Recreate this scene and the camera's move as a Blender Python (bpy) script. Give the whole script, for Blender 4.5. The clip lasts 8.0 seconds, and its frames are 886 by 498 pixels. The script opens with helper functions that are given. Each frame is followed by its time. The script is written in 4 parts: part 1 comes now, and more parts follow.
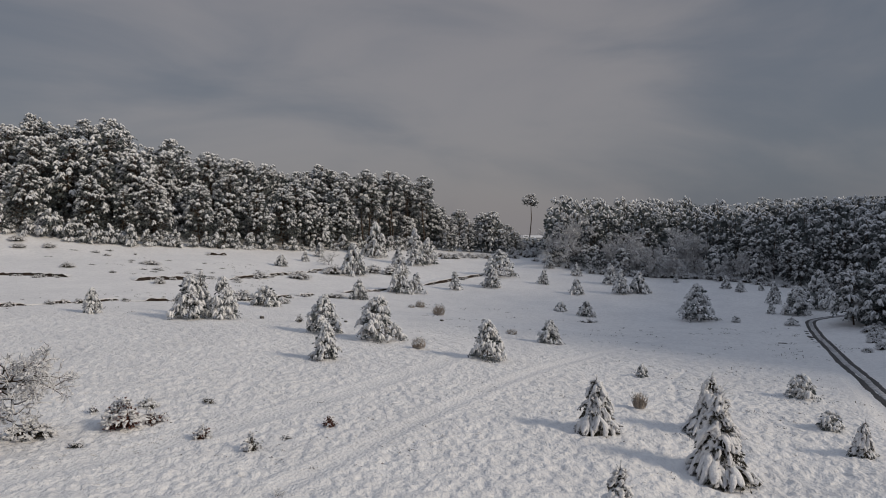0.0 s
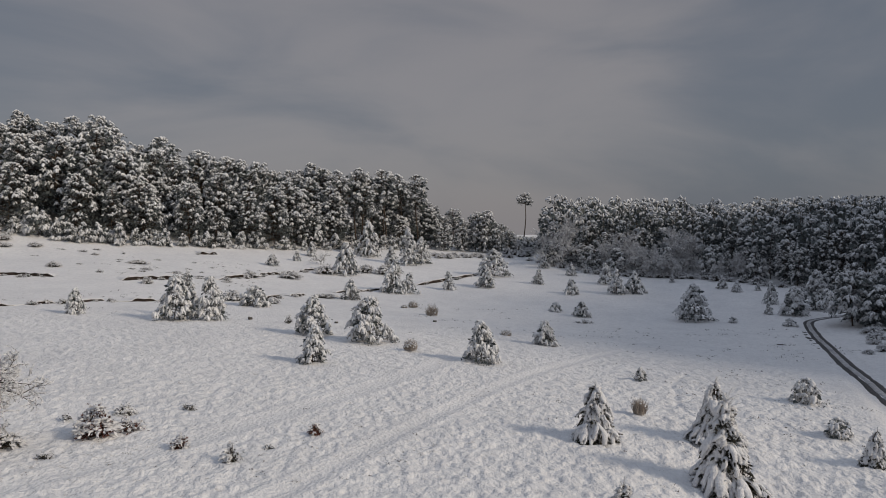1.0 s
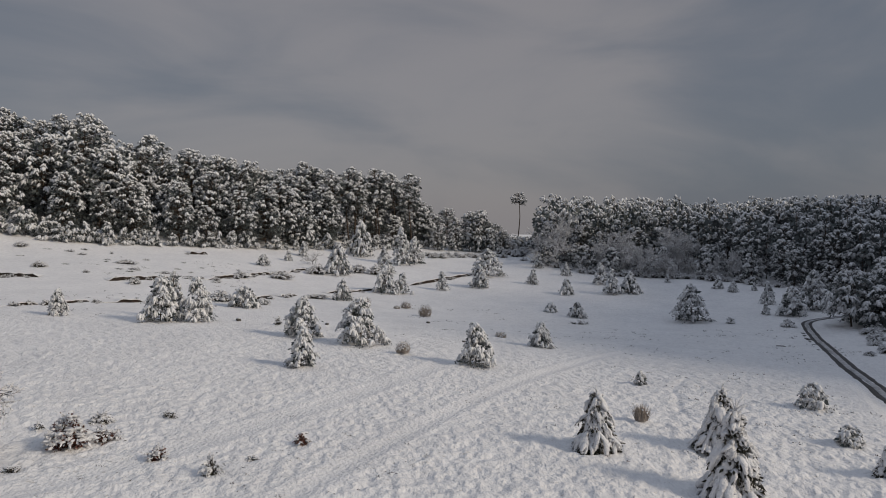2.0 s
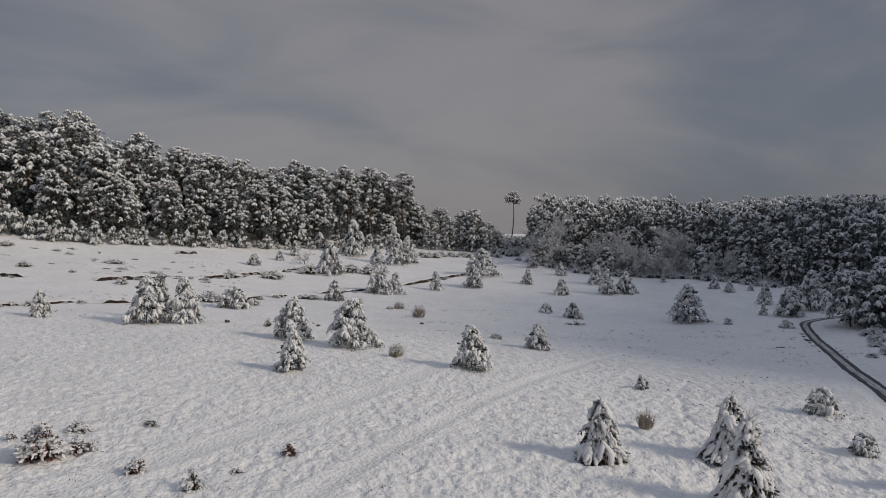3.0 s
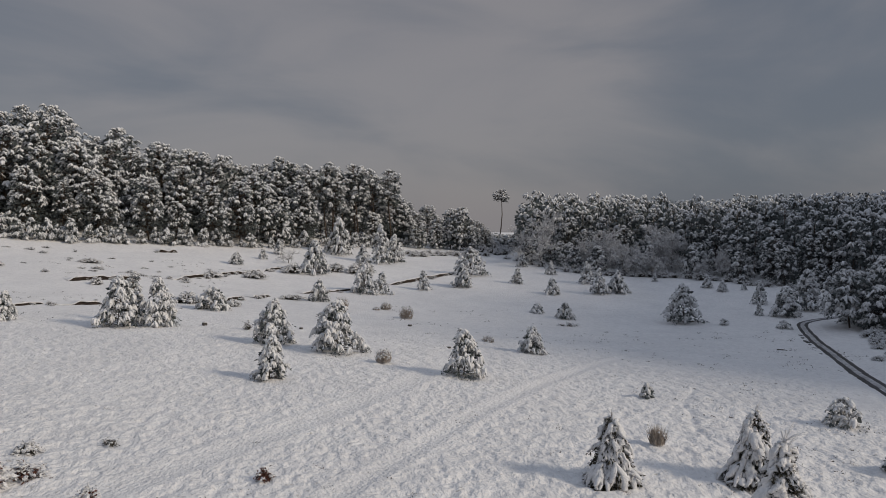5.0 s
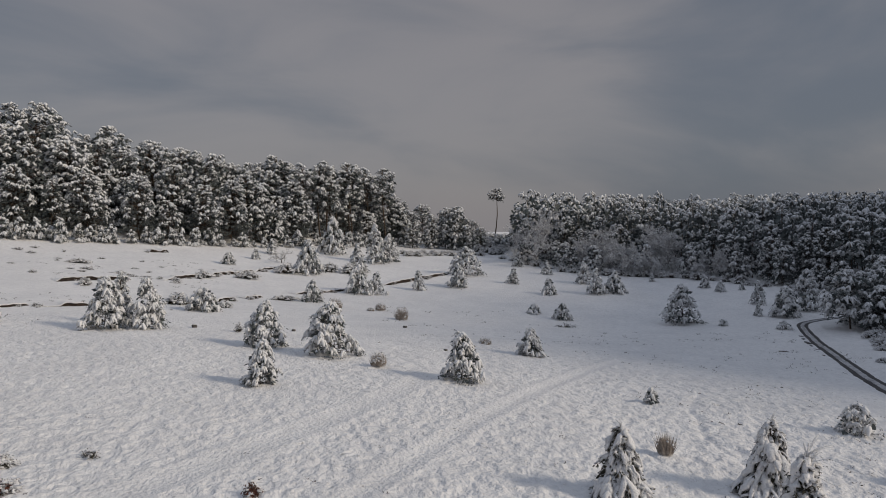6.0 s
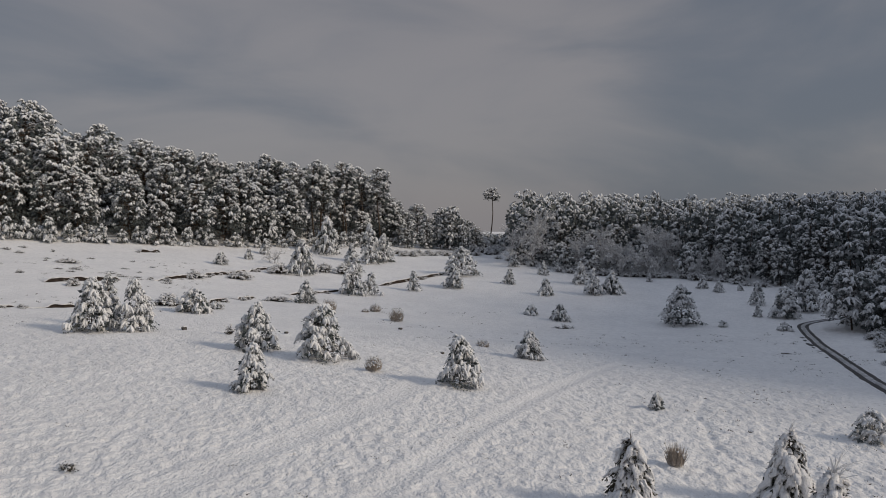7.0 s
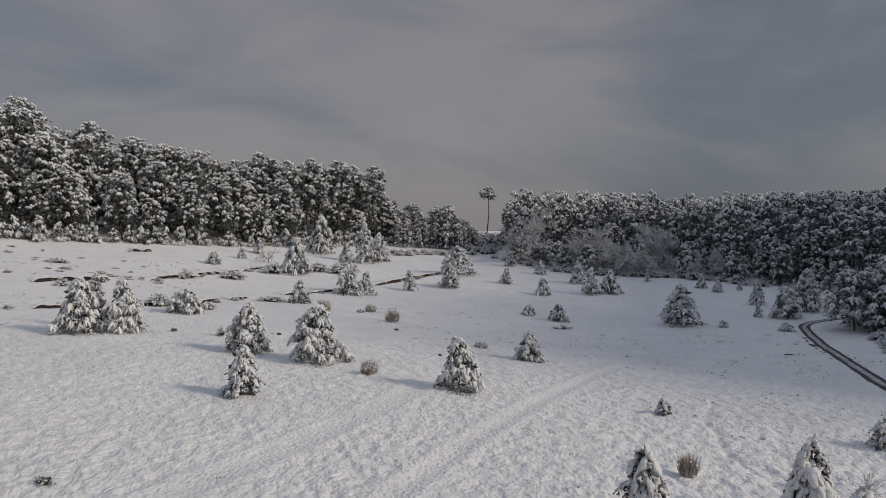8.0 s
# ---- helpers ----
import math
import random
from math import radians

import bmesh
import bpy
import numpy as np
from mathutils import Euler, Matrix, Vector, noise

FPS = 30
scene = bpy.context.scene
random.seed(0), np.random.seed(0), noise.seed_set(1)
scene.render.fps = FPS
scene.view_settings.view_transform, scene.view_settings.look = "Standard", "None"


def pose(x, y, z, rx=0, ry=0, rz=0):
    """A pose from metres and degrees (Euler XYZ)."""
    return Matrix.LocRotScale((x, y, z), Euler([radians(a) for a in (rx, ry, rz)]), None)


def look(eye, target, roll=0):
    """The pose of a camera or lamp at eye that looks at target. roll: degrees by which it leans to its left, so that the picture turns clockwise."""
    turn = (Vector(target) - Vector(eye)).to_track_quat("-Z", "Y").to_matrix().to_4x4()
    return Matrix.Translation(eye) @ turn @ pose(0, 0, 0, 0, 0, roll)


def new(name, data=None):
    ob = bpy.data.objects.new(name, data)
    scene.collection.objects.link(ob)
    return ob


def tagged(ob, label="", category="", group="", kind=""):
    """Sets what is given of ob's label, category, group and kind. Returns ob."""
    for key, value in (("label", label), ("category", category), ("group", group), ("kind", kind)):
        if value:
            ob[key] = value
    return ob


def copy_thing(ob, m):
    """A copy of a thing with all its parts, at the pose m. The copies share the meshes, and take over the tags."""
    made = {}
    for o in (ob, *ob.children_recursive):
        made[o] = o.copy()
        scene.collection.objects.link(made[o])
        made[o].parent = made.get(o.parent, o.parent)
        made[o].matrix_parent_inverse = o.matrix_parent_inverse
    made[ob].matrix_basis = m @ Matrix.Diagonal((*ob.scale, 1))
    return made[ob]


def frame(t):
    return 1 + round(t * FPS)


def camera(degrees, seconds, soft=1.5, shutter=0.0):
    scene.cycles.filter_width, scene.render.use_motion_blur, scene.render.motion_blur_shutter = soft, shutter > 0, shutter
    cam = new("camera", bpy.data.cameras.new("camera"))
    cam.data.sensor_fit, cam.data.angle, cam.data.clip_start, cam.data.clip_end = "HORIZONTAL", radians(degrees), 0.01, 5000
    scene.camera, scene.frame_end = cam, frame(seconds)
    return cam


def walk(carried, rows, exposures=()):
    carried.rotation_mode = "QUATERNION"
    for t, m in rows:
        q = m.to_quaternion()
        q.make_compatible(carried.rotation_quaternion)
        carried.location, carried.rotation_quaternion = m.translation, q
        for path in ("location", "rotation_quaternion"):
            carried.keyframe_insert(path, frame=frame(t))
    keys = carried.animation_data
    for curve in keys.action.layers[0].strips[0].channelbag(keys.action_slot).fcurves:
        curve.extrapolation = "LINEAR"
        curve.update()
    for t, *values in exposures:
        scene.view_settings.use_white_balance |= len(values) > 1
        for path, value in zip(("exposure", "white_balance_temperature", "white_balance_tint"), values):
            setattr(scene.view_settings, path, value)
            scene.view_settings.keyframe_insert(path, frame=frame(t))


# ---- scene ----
cam = camera(62.97, 8.0, soft=0.95)
walk(cam, [
    (0, pose(0.000, 0.000, 12.572, 88.836, -0.000, -0.000)),
    (0.5, pose(0.085, 1.074, 12.547, 88.820, -0.045, -0.227)),
    (1, pose(0.159, 2.149, 12.523, 88.794, -0.068, -0.459)),
    (1.5, pose(0.212, 3.222, 12.498, 88.785, -0.067, -0.707)),
    (3, pose(0.053, 6.414, 12.455, 88.726, -0.112, -1.533)),
    (3.5, pose(-0.011, 7.471, 12.438, 88.699, -0.117, -1.815)),
    (4, pose(-0.071, 8.521, 12.425, 88.661, -0.134, -2.093)),
    (4.5, pose(-0.130, 9.559, 12.416, 88.632, -0.150, -2.369)),
    (6, pose(-0.327, 12.525, 12.431, 88.558, -0.145, -3.084)),
    (6.5, pose(-0.387, 13.514, 12.429, 88.562, -0.160, -3.312)),
    (7, pose(-0.453, 14.505, 12.418, 88.548, -0.173, -3.521)),
    (7.5, pose(-0.524, 15.501, 12.389, 88.522, -0.173, -3.723)),
    (8, pose(-0.592, 16.499, 12.351, 88.492, -0.174, -3.927)),
])

# ---------- sky, sun ----------
SUN_TURN, SUN_HEIGHT = radians(115), radians(28)      # from +y clockwise, above the horizon
world = bpy.data.worlds.new("sky")
scene.world = world
world.use_nodes = True


def sky_nodes():
    nt = world.node_tree
    nt.nodes.clear()
    out = nt.nodes.new("ShaderNodeOutputWorld")
    back = nt.nodes.new("ShaderNodeBackground")
    sky = nt.nodes.new("ShaderNodeTexSky")
    sky.sky_type = "NISHITA"
    sky.sun_disc = False
    sky.sun_elevation, sky.sun_rotation = SUN_HEIGHT, SUN_TURN
    sky.dust_density = 3.0
    dim = nt.nodes.new("ShaderNodeMix")
    dim.data_type, dim.blend_type = "RGBA", "MULTIPLY"
    dim.inputs["Factor"].default_value = 1.0
    dim.inputs[7].default_value = (0.07, 0.07, 0.07, 1)
    nt.links.new(sky.outputs[0], dim.inputs[6])
    # a sheet of cloud in soft flat bands
    co = nt.nodes.new("ShaderNodeTexCoord")
    stretch = nt.nodes.new("ShaderNodeMapping")
    stretch.inputs["Scale"].default_value = (1.1, 1.1, 3.3)
    stretch.inputs["Location"].default_value = (1.9, 0.35, 0.45)
    stretch.inputs["Rotation"].default_value = (0.10, 0.16, 0.0)
    nt.links.new(co.outputs["Generated"], stretch.inputs[0])
    big = nt.nodes.new("ShaderNodeTexNoise")
    big.inputs["Scale"].default_value, big.inputs["Detail"].default_value = 2.6, 6.0
    big.inputs["Roughness"].default_value, big.inputs["Distortion"].default_value = 0.5, 0.55
    nt.links.new(stretch.outputs[0], big.inputs["Vector"])
    ramp = nt.nodes.new("ShaderNodeValToRGB")
    ramp.color_ramp.elements[0].position, ramp.color_ramp.elements[0].color = 0.30, (0.134, 0.149, 0.180, 1)
    ramp.color_ramp.elements[1].position, ramp.color_ramp.elements[1].color = 0.78, (0.258, 0.244, 0.252, 1)
    ramp.color_ramp.interpolation = "EASE"
    # paler cloud ahead, heavier cloud towards the sun's side
    fac = big.outputs["Fac"]
    for az, el, reach, gain in ((-6, 15, 30, 0.18), (9, 8, 22, 0.10), (36, 12, 26, -0.05)):
        az, el = radians(az), radians(el)
        dot = nt.nodes.new("ShaderNodeVectorMath")
        dot.operation = "DOT_PRODUCT"
        dot.inputs[1].default_value = (math.sin(az) * math.cos(el), math.cos(az) * math.cos(el), math.sin(el))
        nt.links.new(co.outputs["Generated"], dot.inputs[0])
        near = nt.nodes.new("ShaderNodeMapRange")
        near.interpolation_type = "SMOOTHSTEP"
        for key, value in (("From Min", math.cos(radians(reach))), ("From Max", 1.0), ("To Min", 0.0), ("To Max", gain)):
            near.inputs[key].default_value = value
        nt.links.new(dot.outputs["Value"], near.inputs["Value"])
        add = nt.nodes.new("ShaderNodeMath")
        nt.links.new(fac, add.inputs[0])
        nt.links.new(near.outputs["Result"], add.inputs[1])
        fac = add.outputs[0]
    nt.links.new(fac, ramp.inputs[0])
    mix = nt.nodes.new("ShaderNodeMix")
    mix.data_type = "RGBA"
    mix.inputs["Factor"].default_value = 0.84
    nt.links.new(dim.outputs[2], mix.inputs[6])
    nt.links.new(ramp.outputs[0], mix.inputs[7])
    # an overcast sky is brightest overhead
    apart = nt.nodes.new("ShaderNodeSeparateXYZ")
    nt.links.new(co.outputs["Generated"], apart.inputs[0])
    lift = nt.nodes.new("ShaderNodeMapRange")
    lift.interpolation_type = "SMOOTHSTEP"
    for key, value in (("From Min", 0.33), ("From Max", 0.95), ("To Min", 0.0), ("To Max", 1.0)):
        lift.inputs[key].default_value = value
    nt.links.new(apart.outputs["Z"], lift.inputs["Value"])
    tint = nt.nodes.new("ShaderNodeMix")
    tint.data_type = "RGBA"
    nt.links.new(lift.outputs["Result"], tint.inputs["Factor"])
    tint.inputs[6].default_value = (1, 1, 1, 1)
    tint.inputs[7].default_value = (1.95, 2.14, 2.30, 1)
    gain = nt.nodes.new("ShaderNodeVectorMath")
    gain.operation = "MULTIPLY"
    nt.links.new(mix.outputs[2], gain.inputs[0])
    nt.links.new(tint.outputs[2], gain.inputs[1])
    nt.links.new(gain.outputs[0], back.inputs["Color"])
    back.inputs["Strength"].default_value = 1.0
    nt.links.new(back.outputs[0], out.inputs[0])


sky_nodes()
sun = new("sun", bpy.data.lights.new("sun", "SUN"))
sun.data.energy, sun.data.angle, sun.data.color = 1.8, radians(11), (1.0, 0.88, 0.72)
sun.matrix_world = look((0, 0, 0), (-math.sin(SUN_TURN) * math.cos(SUN_HEIGHT), -math.cos(SUN_TURN) * math.cos(SUN_HEIGHT), -math.sin(SUN_HEIGHT)))


# ---------- materials ----------
def material(name, low, high, scale=4.0, rough=0.8, bump=0.0, bump_scale=20.0, per_thing=0.0, detail=4.0, tail=0.5, coarse=0.0, relief=0.06, along=1.0):
    """Two colours mixed by grain and by a coarser noise, with fine relief."""
    m = bpy.data.materials.new(name)
    m.use_nodes = True
    nt = m.node_tree
    bsdf = nt.nodes["Principled BSDF"]
    bsdf.inputs["Roughness"].default_value = rough
    bsdf.inputs["Specular IOR Level"].default_value = 0.25
    co = nt.nodes.new("ShaderNodeTexCoord")
    grain = nt.nodes.new("ShaderNodeTexNoise")
    grain.inputs["Scale"].default_value, grain.inputs["Detail"].default_value, grain.inputs["Roughness"].default_value = scale, detail, tail
    nt.links.new(co.outputs["Object"], grain.inputs["Vector"])
    wide = nt.nodes.new("ShaderNodeTexNoise")
    wide.inputs["Scale"].default_value = coarse or scale * 0.12
    nt.links.new(co.outputs["Object"], wide.inputs["Vector"])
    both = nt.nodes.new("ShaderNodeMath")
    both.operation = "MULTIPLY_ADD"
    nt.links.new(grain.outputs["Fac"], both.inputs[0])
    both.inputs[1].default_value = 0.62
    part_of = nt.nodes.new("ShaderNodeMath")
    part_of.operation = "MULTIPLY"
    part_of.inputs[1].default_value = 0.38
    nt.links.new(wide.outputs["Fac"], part_of.inputs[0])
    nt.links.new(part_of.outputs[0], both.inputs[2])
    value = both.outputs[0]
    if per_thing:
        info = nt.nodes.new("ShaderNodeObjectInfo")
        add = nt.nodes.new("ShaderNodeMath")
        add.operation = "MULTIPLY_ADD"
        nt.links.new(info.outputs["Random"], add.inputs[0])
        add.inputs[1].default_value = per_thing
        nt.links.new(value, add.inputs[2])
        value = add.outputs[0]
    ramp = nt.nodes.new("ShaderNodeValToRGB")
    ramp.color_ramp.elements[0].position, ramp.color_ramp.elements[0].color = 0.34, (*low, 1)
    ramp.color_ramp.elements[1].position, ramp.color_ramp.elements[1].color = 0.66, (*high, 1)
    nt.links.new(value, ramp.inputs[0])
    nt.links.new(ramp.outputs[0], bsdf.inputs["Base Color"])
    if bump:
        fine = nt.nodes.new("ShaderNodeTexNoise")
        fine.inputs["Scale"].default_value, fine.inputs["Detail"].default_value = bump_scale, 3.0
        drawn = nt.nodes.new("ShaderNodeMapping")      # along: drawn out in y
        drawn.inputs["Scale"].default_value = (1, 1 / along, 1)
        nt.links.new(co.outputs["Object"], drawn.inputs[0])
        nt.links.new(drawn.outputs[0], fine.inputs["Vector"])
        bumps = nt.nodes.new("ShaderNodeBump")
        bumps.inputs["Strength"].default_value, bumps.inputs["Distance"].default_value = bump, relief
        nt.links.new(fine.outputs["Fac"], bumps.inputs["Height"])
        nt.links.new(bumps.outputs[0], bsdf.inputs["Normal"])
    return m


def field_snow():
    """Wind-worn snow; its painted specks stand for dead grass and shade between lumps."""
    m = material("field_snow", (0.71, 0.70, 0.705), (0.87, 0.855, 0.85), 1.5, 0.75, 1.0, 4.4, tail=0.6, relief=0.17, along=1.2)
    nt = m.node_tree
    bsdf = nt.nodes["Principled BSDF"]
    clean = bsdf.inputs["Base Color"].links[0].from_socket
    co = nt.nodes.new("ShaderNodeTexCoord")
    specks = nt.nodes.new("ShaderNodeTexNoise")
    specks.inputs["Scale"].default_value, specks.inputs["Detail"].default_value, specks.inputs["Roughness"].default_value = 3.4, 2.0, 0.6
    nt.links.new(co.outputs["Object"], specks.inputs["Vector"])
    where = nt.nodes.new("ShaderNodeTexNoise")
    where.inputs["Scale"].default_value, where.inputs["Detail"].default_value = 0.09, 3.0
    nt.links.new(co.outputs["Object"], where.inputs["Vector"])
    add = nt.nodes.new("ShaderNodeMath")
    add.operation = "MULTIPLY_ADD"
    add.inputs[1].default_value = 0.30
    nt.links.new(where.outputs["Fac"], add.inputs[0])
    nt.links.new(specks.outputs["Fac"], add.inputs[2])
    cut = nt.nodes.new("ShaderNodeMapRange")
    for key, value in (("From Min", 0.78), ("From Max", 0.92), ("To Min", 0.0), ("To Max", 0.5)):
        cut.inputs[key].default_value = value
    nt.links.new(add.outputs[0], cut.inputs["Value"])
    mix = nt.nodes.new("ShaderNodeMix")
    mix.data_type = "RGBA"
    nt.links.new(cut.outputs["Result"], mix.inputs["Factor"])
    nt.links.new(clean, mix.inputs[6])
    mix.inputs[7].default_value = (0.24, 0.215, 0.185, 1)
    nt.links.new(mix.outputs[2], bsdf.inputs["Base Color"])
    return m


SNOW = field_snow()
TREE_SNOW = material("branch_snow", (0.66, 0.66, 0.68), (0.85, 0.845, 0.85), 6.0, 0.8, 0.9, 11.0, relief=0.10)
FAR_SNOW = material("wood_snow", (0.56, 0.565, 0.58), (0.85, 0.845, 0.85), 1.6, 0.8, 0.8, 3.0, 0.06)
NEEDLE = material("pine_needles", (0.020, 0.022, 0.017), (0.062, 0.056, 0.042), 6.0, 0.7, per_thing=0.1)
# frost grey, plus distance haze put into the colour: paler and bluer than NEEDLE
HAZED_NEEDLE = material("hazed_needles", (0.038, 0.047, 0.047), (0.126, 0.140, 0.138), 0.9, 0.8, per_thing=0.15)
BARK = material("bark", (0.045, 0.034, 0.027), (0.13, 0.095, 0.07), 7.0, 0.9, 0.6, 18.0)
TWIG = material("frosted_twigs", (0.40, 0.395, 0.40), (0.78, 0.775, 0.78), 2.5, 0.9)
STEM = material("dark_stems", (0.035, 0.026, 0.022), (0.10, 0.075, 0.06), 9.0, 0.9)
DRY_GRASS = material("dry_grass", (0.25, 0.21, 0.18), (0.50, 0.44, 0.385), 6.0, 0.9)
RUST = material("rusty_leaves", (0.05, 0.020, 0.016), (0.16, 0.070, 0.052), 8.0, 0.8)
EARTH = material("bare_earth", (0.014, 0.011, 0.010), (0.055, 0.040, 0.032), 2.5, 0.95, 0.8, 9.0)
MUD = material("wet_track", (0.022, 0.020, 0.020), (0.075, 0.068, 0.066), 2.2, 0.55, 0.6, 9.0)
SLUSH = material("slush", (0.25, 0.24, 0.245), (0.62, 0.61, 0.62), 1.8, 0.6, 0.7, 6.0)
STONE = material("dark_stone", (0.04, 0.037, 0.035), (0.12, 0.11, 0.10), 6.0, 0.9, 0.5, 15.0)


# ---------- mesh tools ----------
def part(name, geo, mat, parent=None, label="", smooth=True):
    """One mesh object out of a list of (points, triangles)."""
    pts, tris, n = [], [], 0
    for v, t in geo:
        pts.append(v)
        tris.append(t + n)
        n += len(v)
    v, t = np.concatenate(pts).astype(np.float32), np.concatenate(tris).astype(np.int32)
    me = bpy.data.meshes.new(name)
    me.vertices.add(len(v))
    me.vertices.foreach_set("co", v.ravel())
    me.loops.add(3 * len(t))
    me.loops.foreach_set("vertex_index", t.ravel())
    me.polygons.add(len(t))
    me.polygons.foreach_set("loop_start", np.arange(0, 3 * len(t), 3, dtype=np.int32))
    me.polygons.foreach_set("use_smooth", np.full(len(t), smooth))
    me.materials.append(mat)
    me.update(calc_edges=True)
    ob = new(name, me)
    if parent:
        ob.parent = parent
    if label:
        tagged(ob, label)
    if name in ("snow_cover", "leaf_spray"):      # lumps and leaves past counting
        tagged(ob, kind="stuff")
    return ob


def unit(v):
    return v / np.maximum(np.linalg.norm(v, axis=-1, keepdims=True), 1e-9)


def ring_tris(rings, seg):
    """Triangles of a tube of rings, closed by two end points that follow the rings."""
    t = []
    for r in range(rings - 1):
        for s in range(seg):
            a, b = r * seg + s, r * seg + (s + 1) % seg
            t += [(a, b, a + seg), (b, b + seg, a + seg)]
    n, last = rings * seg, (rings - 1) * seg
    for s in range(seg):
        t += [(n, (s + 1) % seg, s), (n + 1, last + s, last + (s + 1) % seg)]
    return np.array(t)


def blobs(rng, c, r, seg=6, rings=3, rough=0.22):
    """Uneven lumps with centres c and radii r."""
    c, r = np.asarray(c, float), np.asarray(r, float)
    n = len(c)
    polar = np.linspace(0, math.pi, rings + 2)[1:-1]
    turn = np.arange(seg) * 2 * math.pi / seg
    shape = np.array([(math.sin(p) * math.cos(a), math.sin(p) * math.sin(a), math.cos(p)) for p in polar for a in turn] + [(0, 0, 1), (0, 0, -1)])
    spin = rng.uniform(0, 2 * math.pi, n)
    v = shape[None] * rng.uniform(1 - rough, 1 + rough, (n, len(shape), 1)) * r[:, None]
    cs, sn = np.cos(spin)[:, None], np.sin(spin)[:, None]
    v = np.stack([v[..., 0] * cs - v[..., 1] * sn, v[..., 0] * sn + v[..., 1] * cs, v[..., 2]], -1) + c[:, None]
    t = ring_tris(rings, seg)
    return v.reshape(-1, 3), (t[None] + (np.arange(n) * len(shape))[:, None, None]).reshape(-1, 3)


def tubes(rng, path, width, seg=6, flat=1.0, rough=0.0):
    """Tubes along paths (n, k, 3) with half-widths (n, k); flat squeezes them from above."""
    n, k, _ = path.shape
    along = unit(np.gradient(path, axis=1))
    side = np.cross(along, (0.03, 0.02, 1.0))
    side = unit(side + (np.linalg.norm(side, axis=-1, keepdims=True) < 0.05) * np.array((1.0, 0, 0)))
    up = np.cross(side, along)
    a = np.arange(seg) * 2 * math.pi / seg
    jit = 1 + rng.uniform(-rough, rough, (n, k, seg, 1))
    ring = path[:, :, None] + width[:, :, None, None] * jit * (np.cos(a)[:, None] * side[:, :, None] + flat * np.sin(a)[:, None] * up[:, :, None])
    v = np.concatenate([ring.reshape(n, k * seg, 3), path[:, :1] - along[:, :1] * width[:, :1, None] * 0.4, path[:, -1:] + along[:, -1:] * width[:, -1:, None] * 0.6], 1)
    t = ring_tris(k, seg)
    return v.reshape(-1, 3), (t[None] + (np.arange(n) * (k * seg + 2))[:, None, None]).reshape(-1, 3)


def blades(rng, base, way, wide, flat=0.0, face=None):
    """Thin needles or leaves: kites from base along way. flat: how far they lie face up."""
    n = len(base)
    if face is None:
        face = rng.normal(size=(n, 3)) * (1 - flat) + np.array((0, 0, 2.0)) * flat
    side = unit(np.cross(way, face)) * np.asarray(wide).reshape(-1, 1)
    v = np.stack([base, base + way * 0.45 + side, base + way, base + way * 0.45 - side], 1)
    t = np.array([(0, 1, 2), (0, 2, 3)])
    return v.reshape(-1, 3), (t[None] + (np.arange(n) * 4)[:, None, None]).reshape(-1, 3)


def curve(p0, p1, sag, k=5):
    """Arched paths from p0 to p1 that first go out, then droop."""
    s = np.linspace(0, 1, k)[None, :, None]
    p = p0[:, None] + (p1 - p0)[:, None] * s
    drop = (p1 - p0)[:, None, 2:] * (s * s - s)
    p[..., 2:] += drop * sag
    return p


def thing(name, x, y, z, label, category, group="", turn=0.0, size=1.0):
    ob = new(name)
    ob.empty_display_size = 0.3
    ob.matrix_basis = pose(x, y, z, 0, 0, turn) @ Matrix.Scale(size, 4)
    return tagged(ob, label, category, group)


# ---------- the lie of the land ----------
SLOPE = [-0.975, -2.851, 1.883, 4.059, -1.951, 3.141]
SWELLS = [(-30.0, 88.0, 1.46), (0.0, 65.0, 0.84), (33.0, 95.0, -0.69), (62.0, 128.0, -0.95), (38.0, 135.0, -1.21), (-8.0, 165.0, -1.26), (44.0, 180.0, 0.11), (-57.0, 178.0, 1.12), (-30.0, 140.0, -0.2), (70.0, 160.0, -0.48), (15.0, 200.0, 0.11), (-85.0, 165.0, 0.44), (-15.0, 45.0, 0.08), (25.0, 50.0, 0.82)]


def sstep(a, b, v):
    s = np.clip((v - a) / (b - a), 0, 1)
    return s * s * (3 - 2 * s)


def ground_z(x, y):
    """Height of the snow field, the wooded rise and the far land."""
    x, y = np.asarray(x, float), np.asarray(y, float)
    xc, yc = 125 * np.tanh(x / 125), 120 + 140 * np.tanh((y - 120) / 140)
    u, v = xc / 100, (yc - 100) / 100
    a, b, c, d, e, f = SLOPE
    z = a + b * u + c * v + d * u * u + e * u * v + f * v * v
    for px, py, amp in SWELLS:
        z = z + amp * np.exp(-((x - px) ** 2 + (y - py) ** 2) / 1800)
    rise = (y - 172) * 0.72 - (x + 60) * 0.6
    z = z + 12.5 * sstep(6, 80, rise) * sstep(-10, -110, x) + 4 * sstep(0, 60, rise) * sstep(40, -30, x)
    z = z - 1.0 * np.exp(-((x - 16.5) ** 2 + (y - 36.5) ** 2) / 34)      # a dip beside the path
    # ridge added out of view on the sunny side, to shade the right-hand field
    sunward, across = 0.906 * x - 0.423 * y, 0.423 * x + 0.906 * y
    z = z + (70 + 7 * sstep(105, 190, across)) * sstep(30, 96, sunward) * sstep(216, 116, sunward) * sstep(18, 109, across) * sstep(330, 225, across)
    return z


